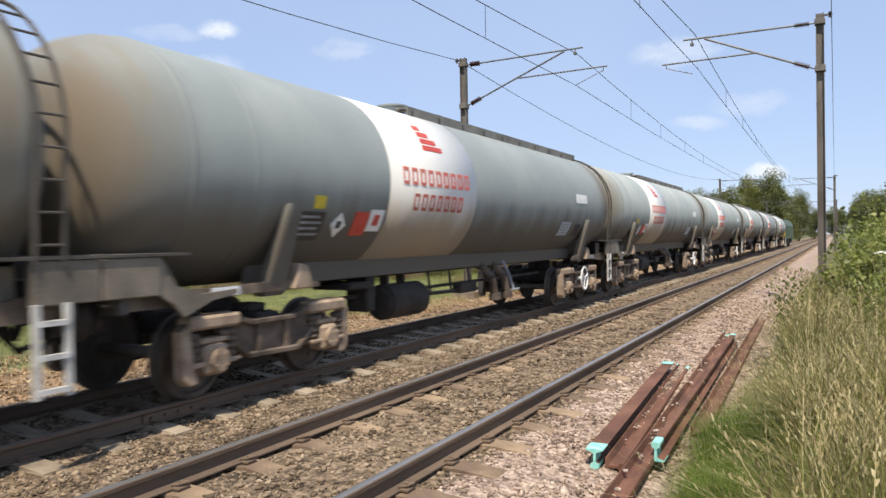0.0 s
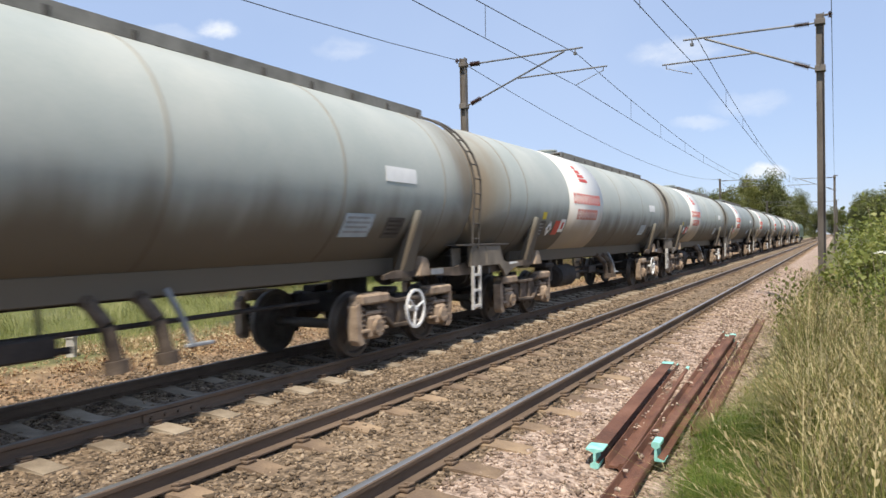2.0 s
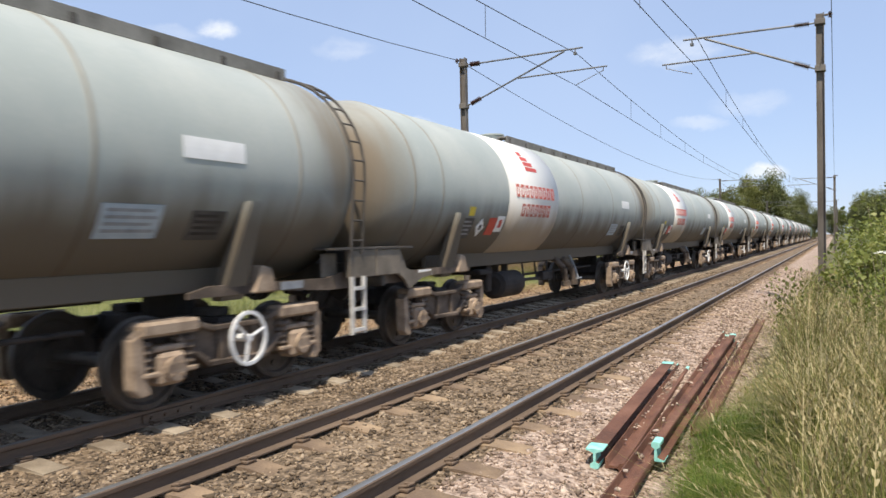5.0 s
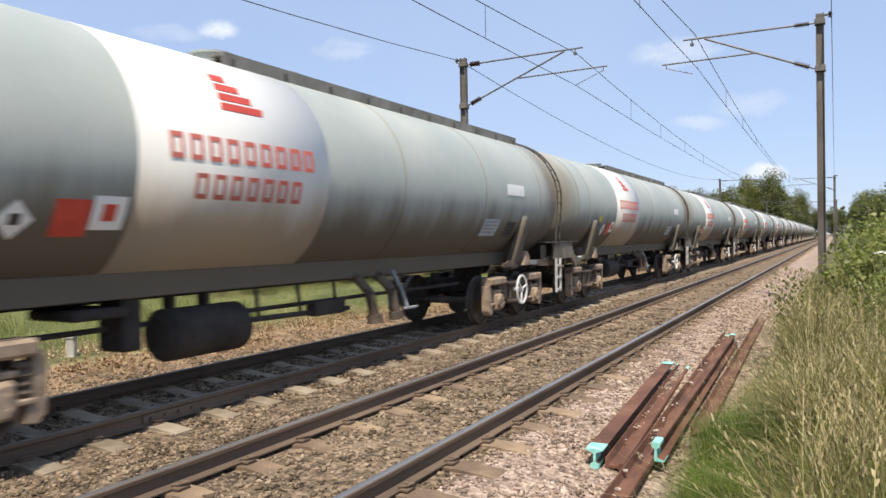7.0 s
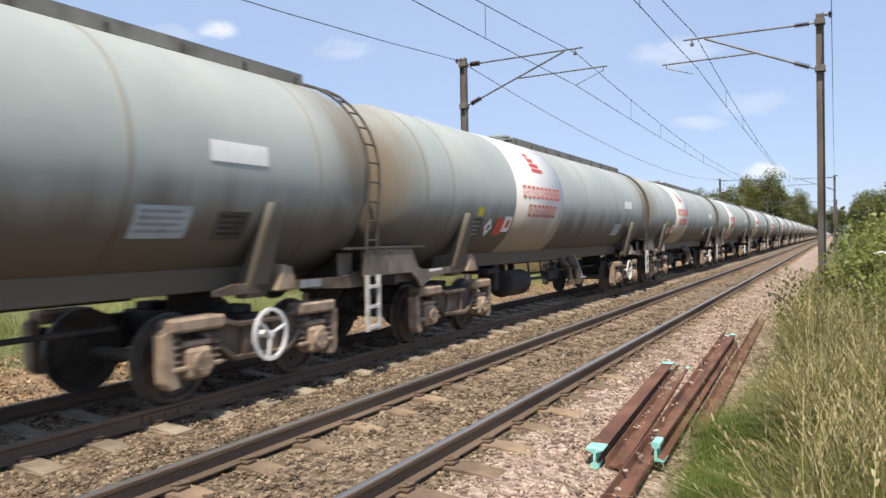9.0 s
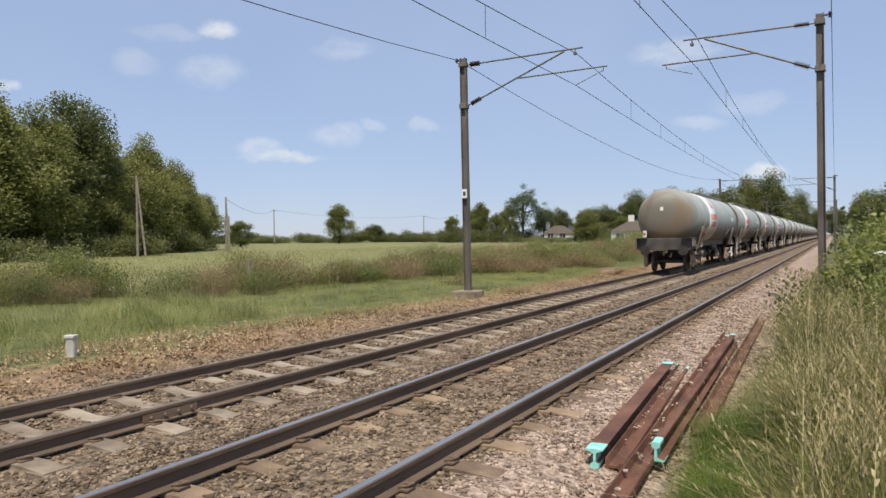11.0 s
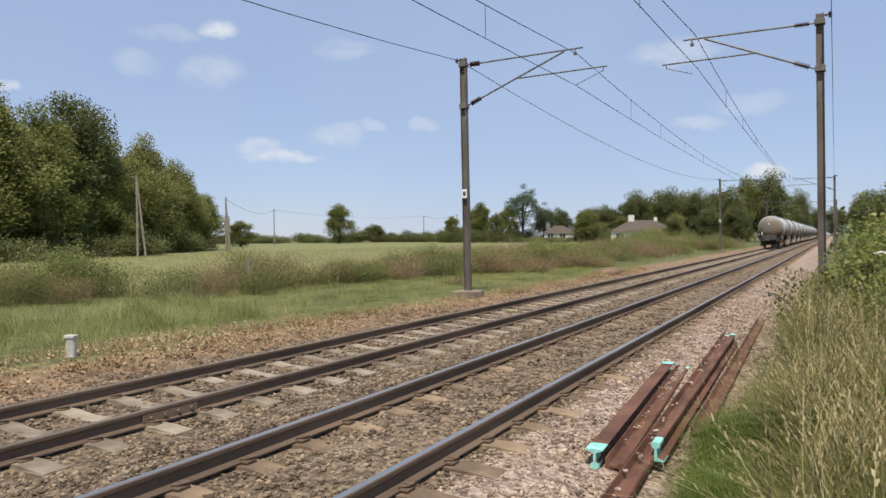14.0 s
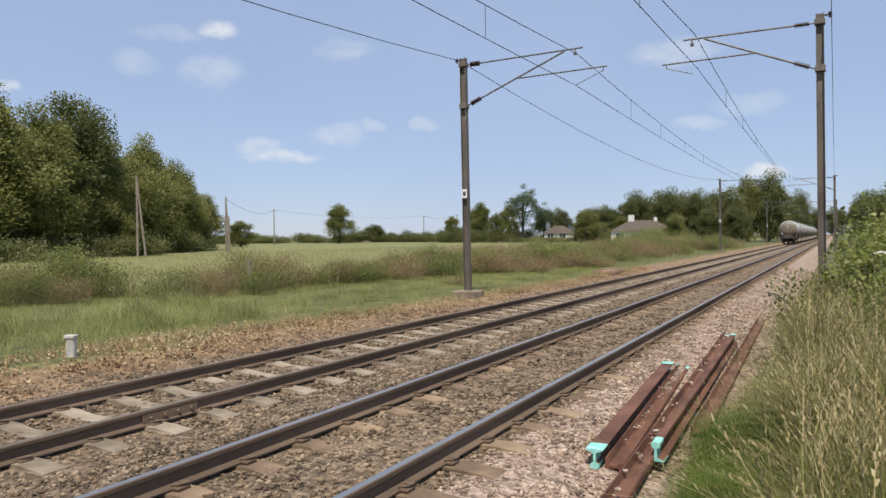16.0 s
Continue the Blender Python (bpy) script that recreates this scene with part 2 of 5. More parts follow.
def tank_paint(name, clean, worn, grime):
    """Pale paint with road grime rising from below in streaks, and rust-brown spray at both ends."""
    m = material(name, two(clean, worn, 0.35, 0.7), 0.8, 0.42, bump=0.03, bump_scale=20)
    nt = m.node_tree
    bsdf, ramp = nt.nodes["Principled BSDF"], nt.nodes["Color Ramp"]
    co = nt.nodes["Texture Coordinate"]
    sep = nt.nodes.new("ShaderNodeSeparateXYZ")
    nt.links.new(co.outputs["Object"], sep.inputs[0])
    streak = nt.nodes.new("ShaderNodeTexNoise")
    streak.inputs["Scale"].default_value, streak.inputs["Detail"].default_value = 1.6, 6.0
    mp = nt.nodes.new("ShaderNodeMapping")
    mp.inputs["Scale"].default_value = (0.4, 1.4, 0.25)
    nt.links.new(co.outputs["Object"], mp.inputs[0])
    nt.links.new(mp.outputs[0], streak.inputs["Vector"])

    def ranged(sock, a, b, c, d):
        r = nt.nodes.new("ShaderNodeMapRange")
        r.interpolation_type = "SMOOTHSTEP"
        nt.links.new(sock, r.inputs["Value"])
        for key, v in zip(("From Min", "From Max", "To Min", "To Max"), (a, b, c, d)):
            r.inputs[key].default_value = v
        return r.outputs["Result"]

    def maths(op, a, b):
        n = nt.nodes.new("ShaderNodeMath")
        n.operation = op
        for i, v in enumerate((a, b)):
            if isinstance(v, (int, float)):
                n.inputs[i].default_value = v
            else:
                nt.links.new(v, n.inputs[i])
        return n.outputs[0]
    wob = maths("MULTIPLY", maths("SUBTRACT", streak.outputs["Fac"], 0.5), 0.6)
    low = ranged(maths("ADD", sep.outputs["Z"], wob), 1.80, 2.58, 0.95, 0.0)
    end_a = ranged(maths("ADD", sep.outputs["Y"], wob), 0.3, 1.75, 0.80, 0.0)
    end_b = ranged(maths("ADD", sep.outputs["Y"], wob), 15.3, 16.5, 0.0, 0.6)
    fac = maths("MAXIMUM", low, maths("MULTIPLY", maths("MAXIMUM", end_a, end_b), ranged(sep.outputs["Z"], 3.0, 3.9, 1.0, 0.5)))
    mix = nt.nodes.new("ShaderNodeMixRGB")
    nt.links.new(fac, mix.inputs[0])
    nt.links.new(ramp.outputs[0], mix.inputs[1])
    mix.inputs[2].default_value = (*grime, 1)
    nt.links.new(mix.outputs[0], bsdf.inputs["Base Color"])
    spray = nt.nodes.new("ShaderNodeMixRGB")
    patch = ranged(streak.outputs["Fac"], 0.42, 0.62, 0.15, 0.85)
    nt.links.new(maths("MULTIPLY", maths("MAXIMUM", end_a, end_b), patch), spray.inputs[0])
    nt.links.new(mix.outputs[0], spray.inputs[1])
    spray.inputs[2].default_value = (grime[0] * 1.5, grime[1] * 1.25, grime[2] * 0.95, 1)
    nt.links.new(spray.outputs[0], bsdf.inputs["Base Color"])
    nt.links.new(ranged(fac, 0.0, 0.8, 0.52, 0.9), bsdf.inputs["Roughness"])
    bsdf.inputs["Specular IOR Level"].default_value = 0.3
    return m


TANK = tank_paint("tank_paint", (0.375, 0.41, 0.385), (0.47, 0.49, 0.45), (0.130, 0.104, 0.074))
TANK_SLATE = tank_paint("slate_tank_paint", (0.265, 0.295, 0.285), (0.33, 0.355, 0.34), (0.135, 0.115, 0.09))
BAND = tank_paint("band_paint", (0.78, 0.77, 0.73), (0.84, 0.83, 0.79), (0.36, 0.28, 0.19))
LETTER = tank_paint("letter_paint", (0.60, 0.13, 0.09), (0.68, 0.20, 0.15), (0.30, 0.12, 0.08))
SEAM = tank_paint("seam_stain", (0.30, 0.275, 0.22), (0.38, 0.36, 0.30), (0.112, 0.086, 0.062))


# ---- mesh helpers ----
def part(name, bm, mat, parent=None, label="", smooth=False, m=None):
    me = bpy.data.meshes.new(name)
    if smooth:
        for f in bm.faces:
            f.smooth = True
    bm.to_mesh(me)
    bm.free()
    me.materials.append(mat)
    ob = new(name, me)
    if m is not None:
        ob.matrix_basis = m
    if parent is not None:
        ob.parent = parent
    if label:
        ob["label"] = label
    return ob


def box(bm, lo, hi, bevel=0.0, m=None):
    c = [(a + b) / 2 for a, b in zip(lo, hi)]
    s = [abs(b - a) for a, b in zip(lo, hi)]
    mat = Matrix.Translation(c) @ Matrix.Diagonal((*s, 1))
    if m is not None:
        mat = m @ mat
    r = bmesh.ops.create_cube(bm, size=1.0, matrix=mat)
    if bevel:
        es = list({e for v in r["verts"] for e in v.link_edges})
        bmesh.ops.bevel(bm, geom=es, offset=bevel, segments=1, affect="EDGES")
    return bm


def tube(bm, a, b, r, seg=8, r2=None, caps=True):
    a, b = Vector(a), Vector(b)
    d = b - a
    m = Matrix.Translation((a + b) / 2) @ d.to_track_quat("Z", "Y").to_matrix().to_4x4()
    bmesh.ops.create_cone(bm, cap_ends=caps, segments=seg, radius1=r, radius2=r if r2 is None else r2, depth=d.length, matrix=m)
    return bm


def prism(bm, outline, a, b, axis="x"):
    """A flat outline (two coordinates) pushed from a to b along the axis."""
    def at(p, q):
        return {"x": (q, p[0], p[1]), "y": (p[0], q, p[1]), "z": (p[0], p[1], q)}[axis]
    va = [bm.verts.new(at(p, a)) for p in outline]
    vb = [bm.verts.new(at(p, b)) for p in outline]
    n = len(outline)
    bm.faces.new(va[::-1])
    bm.faces.new(vb)
    for i in range(n):
        bm.faces.new((va[i], va[(i + 1) % n], vb[(i + 1) % n], vb[i]))
    bmesh.ops.recalc_face_normals(bm, faces=bm.faces[:])
    return bm


def lathe_y(bm, profile, seg=48, cx=0.0, cz=0.0):
    """Turns (y, radius) pairs about the y axis."""
    rings = []
    for y, r in profile:
        if r < 1e-4:
            rings.append([bm.verts.new((cx, y, cz))])
        else:
            rings.append([bm.verts.new((cx + r * math.cos(2 * math.pi * i / seg), y, cz + r * math.sin(2 * math.pi * i / seg))) for i in range(seg)])
    for p, q in zip(rings, rings[1:]):
        for i in range(seg):
            j = (i + 1) % seg
            if len(p) == 1:
                bm.faces.new((p[0], q[j], q[i]))
            elif len(q) == 1:
                bm.faces.new((p[i], p[j], q[0]))
            else:
                bm.faces.new((p[i], p[j], q[j], q[i]))
    bmesh.ops.recalc_face_normals(bm, faces=bm.faces[:])
    return bm


def empty(name, m=None):
    ob = new(name)
    ob.empty_display_size = 0.2
    if m is not None:
        ob.matrix_basis = m
    return ob


def raw_mesh(name, verts, faces, mat, smooth=False):
    me = bpy.data.meshes.new(name)
    me.from_pydata(verts, [], faces)
    if smooth:
        me.polygons.foreach_set("use_smooth", [True] * len(me.polygons))
    me.materials.append(mat)
    me.update()
    return me


def pieces(name, shapes, places, mat):
    """One mesh of many small pieces. shapes: list of (verts n x 3, faces n x k); places: array of x, y, z, scale, turn, lean, kind."""
    vs, fs, off = [], [], 0
    places = np.asarray(places, float)
    for k, (v, f) in enumerate(shapes):
        sel = places[places[:, 6].astype(int) == k]
        if not len(sel):
            continue
        v, f = np.asarray(v, float), np.asarray(f, int)
        c, s = np.cos(sel[:, 4]), np.sin(sel[:, 4])
        cl, sl = np.cos(sel[:, 5]), np.sin(sel[:, 5])
        x, y, z = v[None, :, 0], v[None, :, 1], v[None, :, 2]
        y2 = y * cl[:, None] - z * sl[:, None]
        z2 = y * sl[:, None] + z * cl[:, None]
        px = (x * c[:, None] - y2 * s[:, None]) * sel[:, 3:4] + sel[:, 0:1]
        py = (x * s[:, None] + y2 * c[:, None]) * sel[:, 3:4] + sel[:, 1:2]
        pz = z2 * sel[:, 3:4] + sel[:, 2:3]
        n = len(sel)
        vs.append(np.stack([px, py, pz], -1).reshape(-1, 3))
        fs.append((f[None] + (np.arange(n) * len(v))[:, None, None]).reshape(-1, f.shape[1]) + off)
        off += n * len(v)
    vs = np.concatenate(vs)
    k = fs[0].shape[1]
    loops = np.concatenate([f.reshape(-1) for f in fs])
    me = bpy.data.meshes.new(name)
    me.vertices.add(len(vs))
    me.vertices.foreach_set("co", vs.astype(np.float32).ravel())
    me.loops.add(len(loops))
    me.loops.foreach_set("vertex_index", loops.astype(np.int32))
    npoly = len(loops) // k
    me.polygons.add(npoly)
    me.polygons.foreach_set("loop_start", (np.arange(npoly) * k).astype(np.int32))
    me.update(calc_edges=True)
    me.materials.append(mat)
    return me


rng = np.random.default_rng(7)


# ---- ground, ballast and the two tracks ----
NEAR_RAILS, FAR_RAILS = (-2.812, -4.317), (-6.337, -7.842)
NEAR_X, FAR_X = -3.565, -7.09
FAR_Z = -0.10
LINE_END = 420.0
GROUND_X = [-1500, -800, -400, -200, -120, -60, -30, -20, -16, -14, -12, -10.4, -9.3, -2.2, -1.2, -0.4, 1, 4, 30, 400, 1500]
GROUND_Z = [4.0, 2.6, 1.6, 0.9, 0.6, 0.25, -0.05, -0.20, -0.26, -0.30, -0.33, -0.38, -0.50, -0.55, -0.50, -0.30, -0.1, 0.2, 0.5, 1.0, 2.0]


def ground_z(x, y):
    z = float(np.interp(x, GROUND_X, GROUND_Z))
    amp = 0.04 if -30 < x < 6 else 0.10
    if not -9.5 < x < -1.0:
        z += amp * noise.noise(Vector((x * 0.35, y * 0.35, 3.0)))
    return z


def ground_material():
    m = material("grassy_ground", two((0.07, 0.08, 0.03), (0.16, 0.16, 0.07)), 1.3, 0.95, bump=0.8, bump_scale=18)
    nt = m.node_tree
    bsdf = nt.nodes["Principled BSDF"]
    co = nt.nodes["Texture Coordinate"]
    sep = nt.nodes.new("ShaderNodeSeparateXYZ")
    nt.links.new(co.outputs["Object"], sep.inputs[0])
    wob = nt.nodes.new("ShaderNodeTexNoise")
    wob.inputs["Scale"].default_value, wob.inputs["Detail"].default_value = 0.6, 5.0
    nt.links.new(co.outputs["Object"], wob.inputs["Vector"])
    ma = nt.nodes.new("ShaderNodeMath")
    ma.operation = "MULTIPLY_ADD"
    nt.links.new(wob.outputs["Fac"], ma.inputs[0])
    ma.inputs[1].default_value = 2.6
    nt.links.new(sep.outputs["X"], ma.inputs[2])
    mr = nt.nodes.new("ShaderNodeMapRange")
    nt.links.new(ma.outputs[0], mr.inputs["Value"])
    mr.inputs["From Min"].default_value, mr.inputs["From Max"].default_value = -40.0, 10.0
    zones = nt.nodes.new("ShaderNodeValToRGB")
    els = zones.color_ramp.elements

    def pos(x):
        return (x + 1.3 + 40.0) / 50.0
    stops = [(pos(-24), (0.21, 0.21, 0.075)), (pos(-21), (0.10, 0.11, 0.04)), (pos(-11.6), (0.12, 0.13, 0.045)), (pos(-10.8), (0.27, 0.19, 0.10)),
             (pos(-10), (0.25, 0.165, 0.095)), (pos(-1.6), (0.20, 0.15, 0.10)), (pos(-0.8), (0.12, 0.11, 0.045)), (pos(6), (0.10, 0.12, 0.04))]
    while len(els) < len(stops):
        els.new(0.5)
    for e, (p, rgb) in zip(els, stops):
        e.position, e.color = min(max(p, 0), 1), (*rgb, 1)
    nt.links.new(mr.outputs["Result"], zones.inputs[0])
    mot = nt.nodes.new("ShaderNodeTexNoise")
    mot.inputs["Scale"].default_value, mot.inputs["Detail"].default_value = 2.6, 10.0
    nt.links.new(co.outputs["Object"], mot.inputs["Vector"])
    mr2 = nt.nodes.new("ShaderNodeMapRange")
    nt.links.new(mot.outputs["Fac"], mr2.inputs["Value"])
    mr2.inputs["From Min"].default_value, mr2.inputs["From Max"].default_value = 0.3, 0.7
    mr2.inputs["To Min"].default_value, mr2.inputs["To Max"].default_value = 0.42, 1.5
    mul = nt.nodes.new("ShaderNodeMixRGB")
    mul.blend_type = "MULTIPLY"
    mul.inputs[0].default_value = 1.0
    nt.links.new(zones.outputs[0], mul.inputs[1])
    nt.links.new(mr2.outputs["Result"], mul.inputs[2])
    nt.links.new(mul.outputs[0], bsdf.inputs["Base Color"])
    return m


def build_ground():
    xs = sorted(set([float(v) for v in GROUND_X] + list(np.arange(-32, 8.01, 0.8)) + [-50, -80, -160, 12, 18, 60, 120]))
    ys = [-300, -150, -80, -50] + list(np.arange(-30, 60, 1.2)) + list(np.arange(60, 200, 6.0)) + [220, 260, 320, 400, 550, 800, 1200, 2000]
    verts = [(x, y, ground_z(x, y)) for y in ys for x in xs]
    n = len(xs)
    faces = [(j * n + i, j * n + i + 1, (j + 1) * n + i + 1, (j + 1) * n + i) for j in range(len(ys) - 1) for i in range(n - 1)]
    ob = new("ground", raw_mesh("ground", verts, faces, ground_material(), True))
    tagged(ob, "grassy lineside ground with a dry weedkilled strip and ripening field", "ground", kind="structure")


MAIN_BED = ([-9.9, -9.2, -8.6, -8.35, -5.85, -5.45, -4.95, -2.55], [-0.52, -0.42, -0.31, -0.295, -0.30, -0.27, -0.20, -0.195])
SHOULDER_BED = ([-2.55, -2.2, -1.8, -1.2, -0.7], [-0.195, -0.20, -0.27, -0.42, -0.56])


def bed_z(x):
    return float(np.interp(x, MAIN_BED[0] + SHOULDER_BED[0][1:], MAIN_BED[1] + SHOULDER_BED[1][1:]))


def build_bed(name, section, mat, label):
    xs = np.linspace(section[0][0], section[0][-1], 14 if name == "ballast" else 8)
    xs = sorted(set(list(xs) + section[0]))
    ys = list(np.arange(-12, 40, 0.5)) + list(np.arange(40, LINE_END + 1, 10.0))
    verts = []
    for y in ys:
        for i, x in enumerate(xs):
            dz = 0.0 if i in (0, len(xs) - 1) else 0.022 * noise.noise(Vector((x * 1.4, y * 1.4, 1)))
            verts.append((x, y, float(np.interp(x, *section)) + dz))
    n = len(xs)
    faces = [(j * n + i, j * n + i + 1, (j + 1) * n + i + 1, (j + 1) * n + i) for j in range(len(ys) - 1) for i in range(n - 1)]
    ob = new(name, raw_mesh(name, verts, faces, mat, True))
    return tagged(ob, label, "ballast", kind="structure")


def rail_outline(s=1.0):
    """Half sections of a flat-bottom rail, 159 mm high, top at z = 0."""
    half = [(0.010, -0.159), (0.070, -0.159), (0.070, -0.148), (0.012, -0.128), (0.009, -0.055), (0.034, -0.040), (0.036, -0.012), (0.030, -0.003), (0.015, 0.0)]
    return [(x * s, z * s) for x, z in half[1:]] + [(-x * s, z * s) for x, z in reversed(half[1:])]


def rail_mesh(name, y0, y1, body, head, s=1.0):
    bm = bmesh.new()
    prism(bm, rail_outline(s), y0, y1, "y")
    me = bpy.data.meshes.new(name)
    for f in bm.faces:
        f.material_index = 1 if f.normal.z > 0.6 and f.calc_center_median().z > -0.02 else 0
    bm.to_mesh(me)
    bm.free()
    me.materials.append(body)
    me.materials.append(head)
    return me


def sleeper_mesh(name, mat):
    bm = bmesh.new()
    outline = [(-1.26, -0.12), (1.26, -0.12), (1.26, 0.0), (0.95, 0.025), (0.55, 0.025), (0.3, -0.012), (-0.3, -0.012), (-0.55, 0.025), (-0.95, 0.025), (-1.26, 0.0)]
    va = [bm.verts.new((x, -0.145 if z < -0.1 else -0.115, z)) for x, z in outline]
    vb = [bm.verts.new((x, 0.145 if z < -0.1 else 0.115, z)) for x, z in outline]
    bm.faces.new(va[::-1]), bm.faces.new(vb)
    for i in range(len(outline)):
        j = (i + 1) % len(outline)
        bm.faces.new((va[i], va[j], vb[j], vb[i]))
    bmesh.ops.recalc_face_normals(bm, faces=bm.faces[:])
    me = bpy.data.meshes.new(name)
    bm.to_mesh(me)
    bm.free()
    me.materials.append(mat)
    return me


def clip_mesh():
    """A spring clip on its rail seat, one side of the rail foot."""
    bm = bmesh.new()
    box(bm, (0.055, -0.06, -0.165), (0.13, 0.06, -0.135), 0.008)
    tube(bm, (0.05, -0.05, -0.128), (0.115, -0.035, -0.118), 0.011, 6)
    tube(bm, (0.115, -0.035, -0.118), (0.125, 0.045, -0.122), 0.011, 6)
    tube(bm, (0.125, 0.045, -0.122), (0.05, 0.03, -0.128), 0.011, 6)
    me = bpy.data.meshes.new("rail_clip")
    bm.to_mesh(me)
    bm.free()
    me.materials.append(RUST)
    return me


def build_track(name, centre, rails, top, sleeper_mat, head_mat, phase, label):
    tr = tagged(empty(name, pose(centre, 0, top)), label, "railway track", kind="structure")
    for x in rails:
        r = new("rail", rail_mesh("rail", -14.0, LINE_END, RUST, head_mat))
        r.parent, r.location = tr, (x - centre, 0, 0)
    sl = sleeper_mesh("sleeper", sleeper_mat)
    cm = clip_mesh()
    for i in range(-8, 280):
        y = phase + i * 0.70
        s = new("sleeper", sl)
        s.parent, s.location, s.rotation_euler = tr, (random.uniform(-0.02, 0.02), y, -0.182 - (0.012 if centre == NEAR_X else 0.0)), (0, 0, random.uniform(-0.008, 0.008))
        if 0 < y < 32:
            for x in rails:
                for side in (0, math.pi):
                    c = new("rail_clip", cm)
                    c.parent, c.location, c.rotation_euler = tr, (x - centre, y, 0), (0, 0, side)
    return tr


def fishplate(track, x, y, centre):
    bm = bmesh.new()
    for s in (-1, 1):
        prism(bm, [(s * 0.012, -0.125), (s * 0.045, -0.135), (s * 0.04, -0.05), (s * 0.012, -0.055)], y - 0.36, y + 0.36, "y")
        for k in range(4):
            tube(bm, (s * 0.03, y - 0.27 + 0.18 * k, -0.092), (s * 0.075, y - 0.27 + 0.18 * k, -0.092), 0.020, 6)
    ob = part("fishplate", bm, RUST, track)
    ob.location = (x - centre, 0, 0)


STONES = []
for _k in range(6):
    _bm = bmesh.new()
    for _i in range(9):
        v = Vector((rng.normal(), rng.normal(), rng.normal())).normalized() * rng.uniform(0.75, 1.05)
        _bm.verts.new((v.x * 1.15, v.y * 0.9, v.z * 0.68))
    bmesh.ops.convex_hull(_bm, input=_bm.verts[:])
    bmesh.ops.delete(_bm, geom=[v for v in _bm.verts if not v.link_faces], context="VERTS")
    bmesh.ops.triangulate(_bm, faces=_bm.faces[:])
    _bm.verts.index_update()
    STONES.append(([v.co[:] for v in _bm.verts], [[v.index for v in f.verts] for f in _bm.faces]))
    _bm.free()


def build_stones(name, x0, x1, mat, label, parent, bands):
    rows = []
    for y0, y1, density, size in bands:
        n = int((x1 - x0) * (y1 - y0) * density)
        for x, y in zip(rng.uniform(x0, x1, n), rng.uniform(y0, y1, n)):
            if any(abs(x - r) < 0.085 for r in NEAR_RAILS + FAR_RAILS):
                continue
            on_near = abs(x - NEAR_X) < 1.22 and abs((y - 5.2 + 0.35) % 0.70 - 0.35) < 0.115
            on_far = abs(x - FAR_X) < 1.22 and abs((y - 5.3 + 0.35) % 0.70 - 0.35) < 0.125
            if (on_near and rng.random() < (0.88 if x > -2.7 else 0.50)) or (on_far and rng.random() < 0.93):
                continue
            s = size * rng.lognormal(0, 0.28)
            crib = 0.012 * noise.noise(Vector((x * 2, y * 2, 5)))
            if x < -10.0 and rng.random() < (-10.0 - x) / 0.75:
                continue
            rows.append((x, y, (bed_z(x) if x > -9.6 else max(bed_z(x), ground_z(x, y))) + crib + rng.uniform(-0.010, 0.014), s, rng.uniform(0, 6.28), rng.normal(0, 0.4), rng.integers(0, 6)))
    ob = new(name, pieces(name, STONES, rows, mat))
    ob.parent = parent
    return tagged(ob, label, kind="stuff")


build_ground()
ballast = build_bed("ballast", MAIN_BED, BED, "grey-brown crushed stone ballast under the two tracks")
shoulder = build_bed("ballast_shoulder", SHOULDER_BED, BED_PINK, "clean pinkish crushed stone ballast shoulder")
near_track = build_track("track_near", NEAR_X, NEAR_RAILS, 0.0, CONCRETE_DIRTY, RAIL_SHINE, 5.2, "flat-bottom rails with polished heads on dirty concrete sleepers")
far_track = build_track("track_far", FAR_X, FAR_RAILS, FAR_Z, CONCRETE, RAIL_DULL, 5.3, "flat-bottom rails with dull heads on pale concrete sleepers")
fishplate(far_track, FAR_RAILS[0], 5.55, FAR_X)
build_stones("ballast_stones", -11.2, -2.6, BALLAST, "loose crushed stones", ballast, [(3.0, 10.0, 520, 0.026), (10.0, 20.0, 260, 0.032), (20.0, 40.0, 45, 0.045)])
build_stones("shoulder_stones", -2.62, -0.95, BALLAST_PINK, "loose pinkish stones", shoulder, [(3.0, 11.0, 620, 0.026), (11.0, 22.0, 330, 0.032), (22.0, 45.0, 80, 0.042)])


# ---- things lying beside the line ----
def spare_rail(a, b, roll, painted, label, z=None):
    """A length of old rail from a to b (x, y, centre z), turned about its own axis by roll degrees; painted: which ends are turquoise."""
    a, b = Vector(a), Vector(b)
    d = b - a
    ob = empty("spare_rail", Matrix.Translation(a) @ Matrix.Rotation(math.atan2(-d.x, d.y), 4, "Z") @ Matrix.Rotation(math.asin(d.z / d.length), 4, "X") @ Matrix.Rotation(radians(roll), 4, "Y"))
    tagged(ob, label, "rail", "spare rails")
    bm = bmesh.new()
    prism(bm, [(x, z2 + 0.08) for x, z2 in rail_outline()], 0, d.length, "y")
    part("rail_length", bm, RUST_RED, ob)
    for e in painted:
        bm = bmesh.new()
        y0, y1 = (-0.004, 0.19) if e == 0 else (d.length - 0.17, d.length + 0.004)
        prism(bm, [(x * 1.03, (z2 + 0.08) * 1.03) for x, z2 in rail_outline()], y0, y1, "y")
        part("painted_end", bm, TURQUOISE, ob, "turquoise-painted rail end")
    return ob


